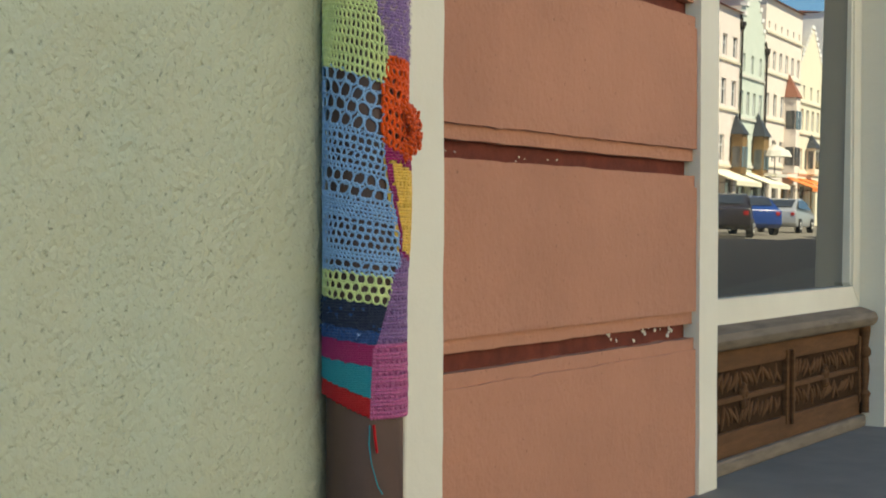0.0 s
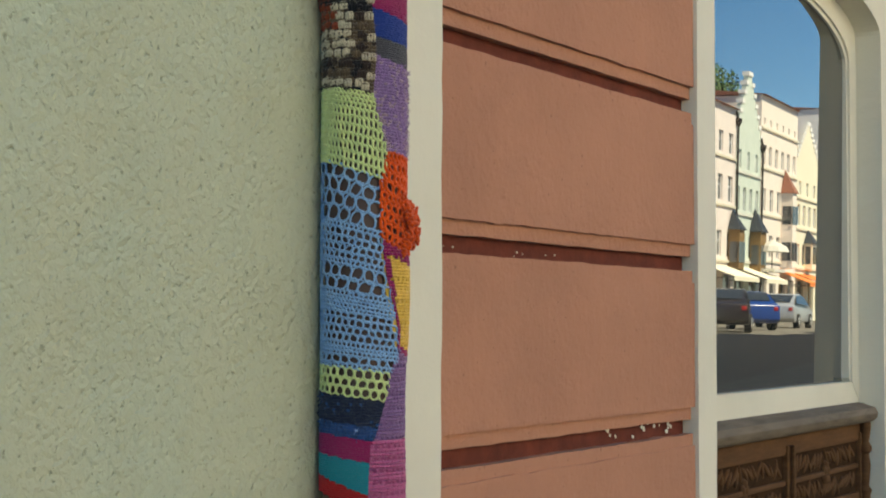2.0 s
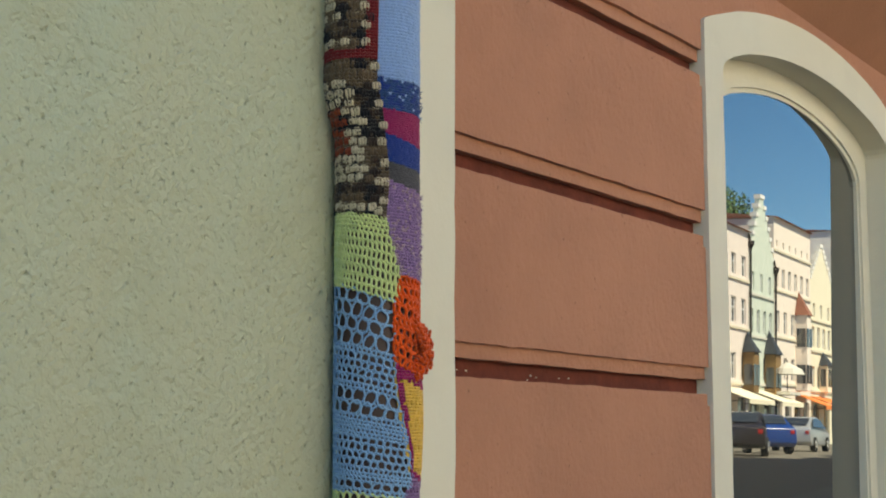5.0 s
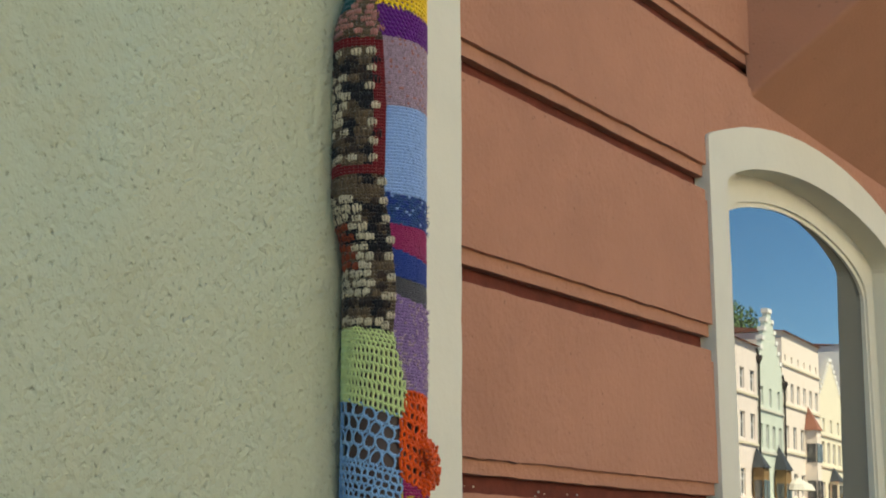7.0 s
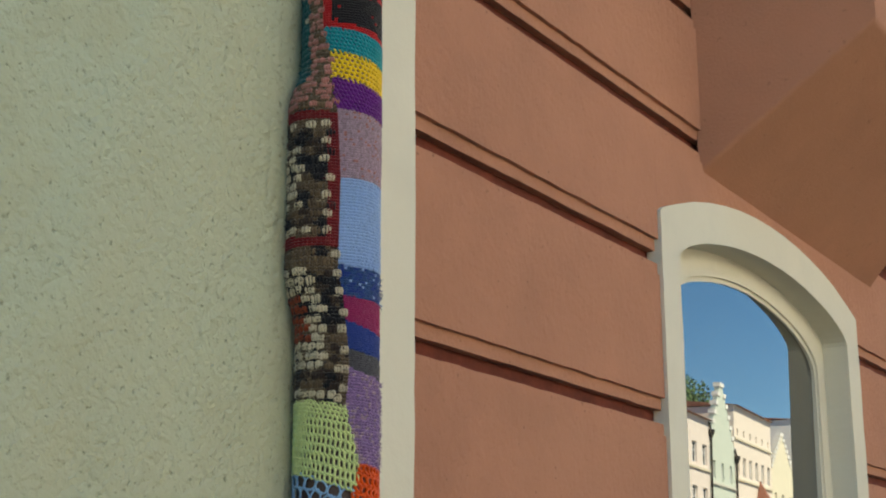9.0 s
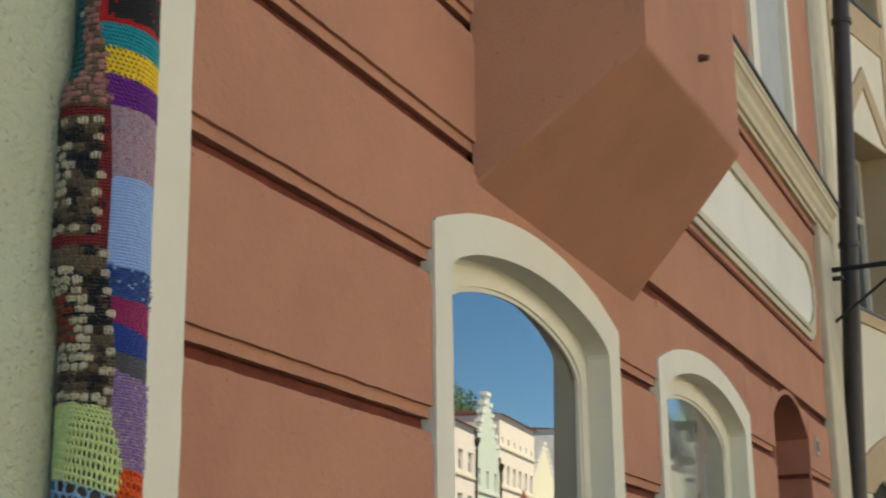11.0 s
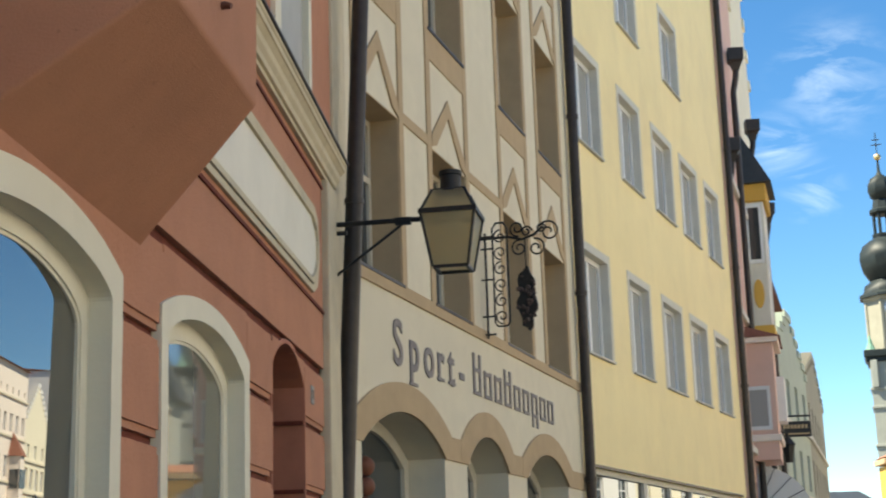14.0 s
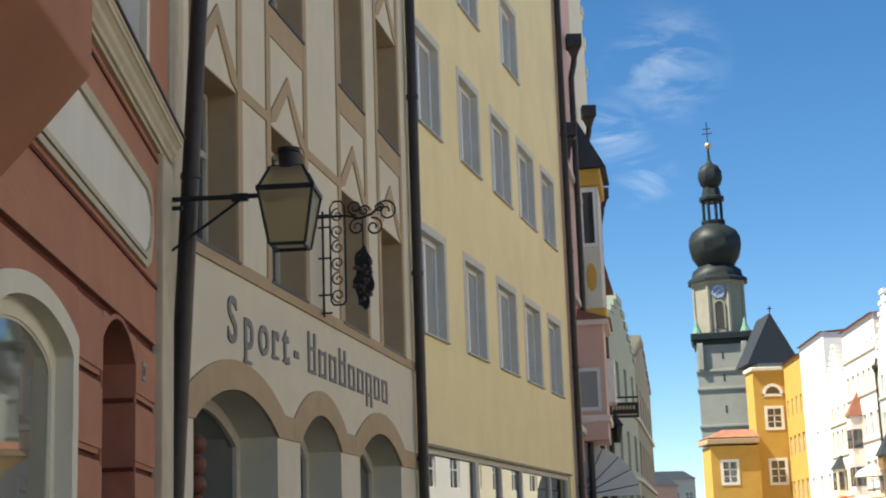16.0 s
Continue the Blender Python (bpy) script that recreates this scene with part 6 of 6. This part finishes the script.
def netted(col, z0, z1, rows, mats, label, r=0.0017, slant=(0.0, 0.0), uneven=0.06):
    """Open crochet: rows of round holes, each with its own loop of yarn; rows are (hole height, hole width)."""
    c = Cloth()
    total = sum(h for h, w in rows)
    z, k = z1, 0
    for h, w in rows:
        h = h * (z1 - z0) / total
        zc = z - h / 2
        a, b = span(col, min(max(zc, z0), z1))
        m = max(2, round((b - a) * COVER_R / w))
        st = (b - a) / m
        for j in range(-1, m + 1):
            phi = a + (j + 0.5 + (0.5 if k % 2 else 0.0)) * st
            if phi < a or phi > b:
                continue
            zr = zc - (slant[1] + (slant[0] - slant[1]) * (z1 - zc) / (z1 - z0)) * math.sin(phi) + rw.uniform(-0.0008, 0.0008)
            n = 10
            wr, hr = st * 0.5 * rw.uniform(1 - uneven, 1 + uneven), h * 0.54 * rw.uniform(1 - uneven, 1 + uneven)
            sk = rw.uniform(-2.5, 2.5) * uneven
            pts = [on_pipe(min(max(phi + wr * math.cos(t) + sk * wr * math.sin(t), a - 0.02), b + 0.02), zr + hr * math.sin(t), 0.0012 + 0.0008 * math.sin(2 * t)) for t in [6.2832 * q / n for q in range(n)]]
            c.ring(pts, r)
            if w > 0.010:
                c.ring([q + (q - sum(pts, Vector()) / n) * 0.10 for q in pts], r * 0.75)
        # a running chain between rows
        zt = z - h
        p = a
        while p < b:
            sl = (slant[1] + (slant[0] - slant[1]) * (z1 - zt) / (z1 - z0))
            if zt > z0 + 0.002:
                c.spindle(on_pipe(p, zt - sl * math.sin(p), 0.0014), on_pipe(min(p + 0.085, b), zt + 0.001 - sl * math.sin(p), 0.0014), r * 0.9)
            p += 0.075
        z -= h
        k += 1
    return c.done("patch", mats, label)


def clustered(col, z0, z1, mats, label, pick, cw=0.0138, ch=0.0158, slant=(0.0, 0.0), lift=0.0016):
    """Shells of three puffed stitches in staggered rows, laid over a patch; pick gives a shell's yarn or None."""
    c = Cloth()
    n = max(1, round((z1 - z0) / ch))
    for i in range(n):
        zc = z0 + (i + 0.5) * (z1 - z0) / n
        a, b = span(col, zc)
        m = max(2, round((b - a) * COVER_R / cw))
        st = (b - a) / m
        for j in range(m):
            phi = a + (j + 0.5 + (0.25 if i % 2 else -0.25)) * st + rw.uniform(-0.05, 0.05)
            v = (zc - z0) / (z1 - z0)
            idx = pick((phi - a) / (b - a), v, rw, i)
            if idx is None or rw.random() < 0.07:
                continue
            zr = zc - (slant[0] + (slant[1] - slant[0]) * v) * math.sin(phi) + rw.uniform(-0.0026, 0.0026)
            h = ch * rw.uniform(0.55, 0.66)
            for k in (-1, 0, 1):
                top = on_pipe(phi + k * st * 0.34, zr + h * (1.0 if k == 0 else 0.92), lift + 0.0006)
                foot = on_pipe(phi + k * st * 0.26, zr - h * 0.9, lift)
                c.spindle(foot, top, 0.0029 * rw.uniform(0.85, 1.1), idx)
            c.spindle(on_pipe(phi - st * 0.42, zr + h * 0.72, lift + 0.001), on_pipe(phi + st * 0.42, zr + h * 0.78, lift + 0.001), 0.0017, idx)
            if rw.random() < 0.5:
                c.spindle(foot, on_pipe(phi + rw.uniform(-0.2, 0.2), zr + rw.uniform(-0.012, 0.012), lift + rw.uniform(0.003, 0.007)), 0.0005, idx)
    return c.done("shell_layer", mats, label)


# lower patches, wide column
stitched("L", 0.387, 0.417, [W_["red"]], "plain red knitted stripe", 0.0038, 0.0036, (0.030, 0.026), r=0.0013)
stitched("L", 0.417, 0.466, [W_["teal"]], "plain teal knitted stripe", 0.0038, 0.0036, (0.026, 0.011), r=0.0013)
stitched("L", 0.466, 0.500, [W_["magenta"]], "plain magenta knitted stripe", 0.0038, 0.0036, (0.011, 0.010), r=0.0013)
stitched("L", 0.500, 0.522, [W_["denim"], W_["sky"]], "mottled blue wool stripe", 0.0048, 0.0046, (0.010, 0.009), r=0.0015, fuzz=0.4, pick=lambda u, v, q: 1 if q.random() < 0.035 else 0)
stitched("L", 0.522, 0.565, [W_["navy"], W_["denim"]], "dark navy fuzzy wool stripe", 0.0048, 0.0046, (0.009, 0.010), r=0.0015, fuzz=0.7, pick=lambda u, v, q: 1 if q.random() < 0.05 else 0)
netted("L", 0.566, 0.610, [(1.1, 0.0135), (1, 0.0125), (1, 0.0125)], [W_["lime"]], "lime green open crochet band", 0.0018, (0.010, 0.008))
SM, MD = (0.0075, 0.0068), (0.0105, 0.0105)
netted("L", 0.610, 0.922, [(0.017, 0.0175), (0.020, 0.0195), (0.0185, 0.0175), (0.021, 0.0195), SM, (0.011, 0.011), MD, MD, (0.010, 0.0095), SM, (0.0175, 0.018), (0.017, 0.0185), SM, (0.005, 0.006), (0.005, 0.006), (0.006, 0.0065), (0.005, 0.006), (0.009, 0.011), MD, MD, MD, SM, (0.005, 0.006), (0.006, 0.0065), (0.011, 0.0135), (0.006, 0.007)], [W_["blue"]], "sky blue lacy crochet with large holes", 0.0014, (0.008, 0.023), uneven=0.16)
netted("L", 0.922, 1.050, [(0.0065, 0.0062), (0.0065, 0.0062), (0.007, 0.0062), (0.0085, 0.0066), (0.0125, 0.0068), (0.0135, 0.0068), (0.014, 0.0070), (0.014, 0.0070), (0.0145, 0.0072), (0.0145, 0.0072), (0.012, 0.0072)], [W_["lime"]], "lime green ladder crochet", 0.0019, (0.023, 0.012), uneven=0.10)

BROWNS = [W_["cream"], W_["taupe"], W_["umber"], W_["black"], W_["rust"], W_["maroon"]]


def mottle(u, v, q):
    """Taupe, umber and black of a variegated yarn, in soft runs."""
    n = noise.noise(Vector((u * 4.5, v * 6.0, 4.0))) + q.uniform(-0.16, 0.16)
    return 1 if n > 0.02 else (2 if n > -0.18 else 3)


def granny(u, v, q, row):
    if v < 0.07:
        return 1 if q.random() < 0.4 else 0
    if u > 0.87:
        return 0 if row % 2 else mottle(u, v, q)
    if u < 0.50 and 0.37 < v < 0.70:
        return 4
    if u < 0.76 and 0.20 < v < 0.90:
        return 0
    return mottle(u, v, q)


def granny_red(u, v, q, row):
    if u > 0.90 or v < 0.055 or v > 0.945:
        return None
    if u > 0.80:
        return 0 if row % 2 else 3
    if v < 0.125 or v > 0.875:
        return 0 if int(u * 9) % 2 else mottle(u, v, q)
    if u < 0.53 and 0.30 < v < 0.70:
        return 0
    return mottle(u, v, q)


stitched("L", 1.050, 1.316, BROWNS, "brown and cream mottled granny square", 0.0060, 0.0062, (0.012, 0.004), lambda u, v, q: mottle(u, v, q), 0.0022, True, 0.25, back_idx=2)
clustered("L", 1.052, 1.312, BROWNS, "cream, brown and rust shells of a granny square", granny, slant=(0.012, 0.004))
stitched("L", 1.316, 1.560, BROWNS, "brown granny square with a dark red border", 0.0056, 0.0056, (0.004, 0.008), lambda u, v, q: 5 if u > 0.865 or v < 0.075 or v > 0.93 else mottle(u, v, q), 0.0022, True, 0.2, back_idx=2)
clustered("L", 1.318, 1.558, BROWNS, "cream and brown shells inside the red border", granny_red, slant=(0.004, 0.008))
ROSES = [W_["bottle"], W_["rose"], W_["cream"], W_["taupe"]]
stitched("L", 1.560, 1.90, ROSES, "rose and bottle green crochet square", 0.0060, 0.0060, (0.008, 0), lambda u, v, q: 3 if u > 0.6 or v < 0.16 else 0, 0.0022, True, 0.2)
clustered("L", 1.562, 1.90, ROSES, "rose and dark green shells", lambda u, v, q, row: (1 if q.random() < 0.75 else 3) if u > 0.62 or v < 0.15 else (2 if q.random() < 0.06 else 0), 0.0115, 0.0125, (0.008, 0.0))

# narrow column beside the light strip
stitched("R", 0.384, 0.499, [W_["pink"]], "pink crocheted patch", 0.0052, 0.0062, row_gap=3, r=0.0018)
stitched("R", 0.499, 0.676, [W_["mauve"]], "dusty mauve ribbed patch", 0.0050, 0.0056, (0.0, 0.046), row_gap=4, r=0.0017)
stitched("R", 0.676, 0.841, [W_["yellow"], W_["magenta"]], "yellow patch with a magenta edge", 0.0048, 0.0050, (0.046, 0.049), lambda u, v, q: 1 if u < 0.11 or v < 0.05 or v > 0.90 else 0, row_gap=7, r=0.0017)
netted("R", 0.841, 0.962, [(0.010, 0.009), (0.013, 0.012), (0.011, 0.010), (0.013, 0.012), (0.010, 0.009), (0.012, 0.011), (0.011, 0.010), (0.012, 0.011), (0.010, 0.009)], [W_["orange"]], "orange open crochet patch", 0.0028, (0.049, 0.010), uneven=0.15)
stitched("R", 0.962, 1.115, [W_["lilac"], W_["heather"]], "fuzzy lilac wool patch", 0.0050, 0.0050, (0.010, 0.017), fuzz=1.0, r=0.0017, pick=lambda u, v, q: 1 if q.random() < 0.18 else 0)
stitched("R", 1.115, 1.146, [W_["grey"]], "dark grey knitted stripe", 0.0038, 0.0036, (0.017, 0.012), r=0.0013)
stitched("R", 1.146, 1.195, [W_["royal"]], "royal blue knitted stripe", 0.0038, 0.0036, (0.012, 0.020), r=0.0013)
stitched("R", 1.195, 1.235, [W_["magenta"]], "crimson knitted stripe", 0.0038, 0.0036, (0.020, 0.006), r=0.0013)
stitched("R", 1.235, 1.288, [W_["denim"], W_["sky"], W_["royal"]], "mottled denim blue stripe", 0.0046, 0.0044, (0.006, 0.004), r=0.0015, fuzz=0.3, pick=lambda u, v, q: 1 if q.random() < 0.05 else 2 if q.random() < 0.3 else 0)
stitched("R", 1.288, 1.444, [W_["sky"]], "pale blue crocheted patch", 0.0044, 0.0056, (0.004, 0.004), r=0.0017)
stitched("R", 1.444, 1.568, [W_["heather"], W_["rose"]], "pale heather knitted patch", 0.0040, 0.0042, (0.004, 0.006), lambda u, v, q: 1 if q.random() < 0.06 else 0, 0.0014)
netted("R", 1.568, 1.623, [(0.0075, 0.0068)] * 7, [W_["purple"]], "dark purple mesh stripe", 0.0025, (0.006, 0.014))
netted("R", 1.623, 1.674, [(0.0085, 0.0082)] * 6, [W_["sun"]], "bright yellow mesh stripe", 0.0021, (0.014, 0.012))
netted("R", 1.674, 1.717, [(0.0072, 0.0066)] * 6, [W_["teal"]], "teal mesh stripe", 0.0024, (0.012, 0.010))
stitched("R", 1.717, 1.90, [W_["black"], W_["red"]], "black patch with a red edge", 0.0048, 0.0048, (0.010, 0.0), lambda u, v, q: 1 if u < 0.10 or v < 0.07 or (0.42 < v < 0.47) else (1 if q.random() < 0.02 else 0), 0.0017)

# backing behind the close mesh stripes
c = Cloth()
c.sheet(lambda z: [span("R", z)[0] + (span("R", z)[1] - span("R", z)[0]) * q / 12 for q in range(13)], [1.568 + 0.149 * k / 6 for k in range(7)], -0.0022)
c.done("lining", [W_["purple"]], "dark lining under the mesh stripes")

# bunched orange knot and loose threads
c = Cloth()
for i in range(420):
    t = rw.uniform(0, 1)
    phi = 1.05 + 0.75 * math.sin(t * 3.1) * rw.uniform(0.0, 1.0)
    z = 0.80 + 0.075 * t + rw.uniform(-0.012, 0.012)
    o = 0.004 + 0.016 * math.sin(t * math.pi) * rw.uniform(0.3, 1.0)
    q = on_pipe(phi, z, o)
    c.spindle(q, on_pipe(phi + rw.uniform(-0.1, 0.12), z + rw.uniform(0.004, 0.010), o + rw.uniform(-0.003, 0.003)), 0.0030)
c.done("gathered_knot", [W_["orange"]], "bunched orange yarn")
for pts, key, r in (([(0.12, 0.372, 0), (0.10, 0.34, 0.003), (0.16, 0.31, 0.004), (0.30, 0.275, 0.004), (0.42, 0.262, 0.003)], "teal", 0.0009), ([(0.22, 0.372, 0), (0.24, 0.35, 0.003), (0.28, 0.328, 0.004)], "red", 0.0022)):
    bm = bmesh.new()
    tube(bm, [on_pipe(p, z, o) for p, z, o in pts], r, 6)
    part("loose_thread", bm, W_[key], cover)

# flaked paint along the lower joint
rf_ = random.Random(5)
for i in range(24):
    x, z = (3.20 + rf_.gauss(0.0, 0.10), 0.428 + rf_.uniform(-0.014, 0.016)) if i < 16 else (2.35 + rf_.uniform(0.0, 0.5), 0.838 + rf_.uniform(-0.016, 0.0))
    size = rf_.uniform(0.003, 0.011) if i < 16 else rf_.uniform(0.002, 0.004)
    bm = bmesh.new()
    bmesh.ops.create_icosphere(bm, subdivisions=1, radius=1)
    for v in bm.verts:
        v.co *= rf_.uniform(0.35, 1.25)
    bmesh.ops.transform(bm, matrix=pose(x, FACE + 0.022, z, rf_.uniform(-25, 25), rf_.uniform(0, 180), 0) @ Matrix.Diagonal((size, 0.003, size * rf_.uniform(0.3, 0.9), 1)), verts=bm.verts)
    part("paint_flake", bm, M_CREAM, red)
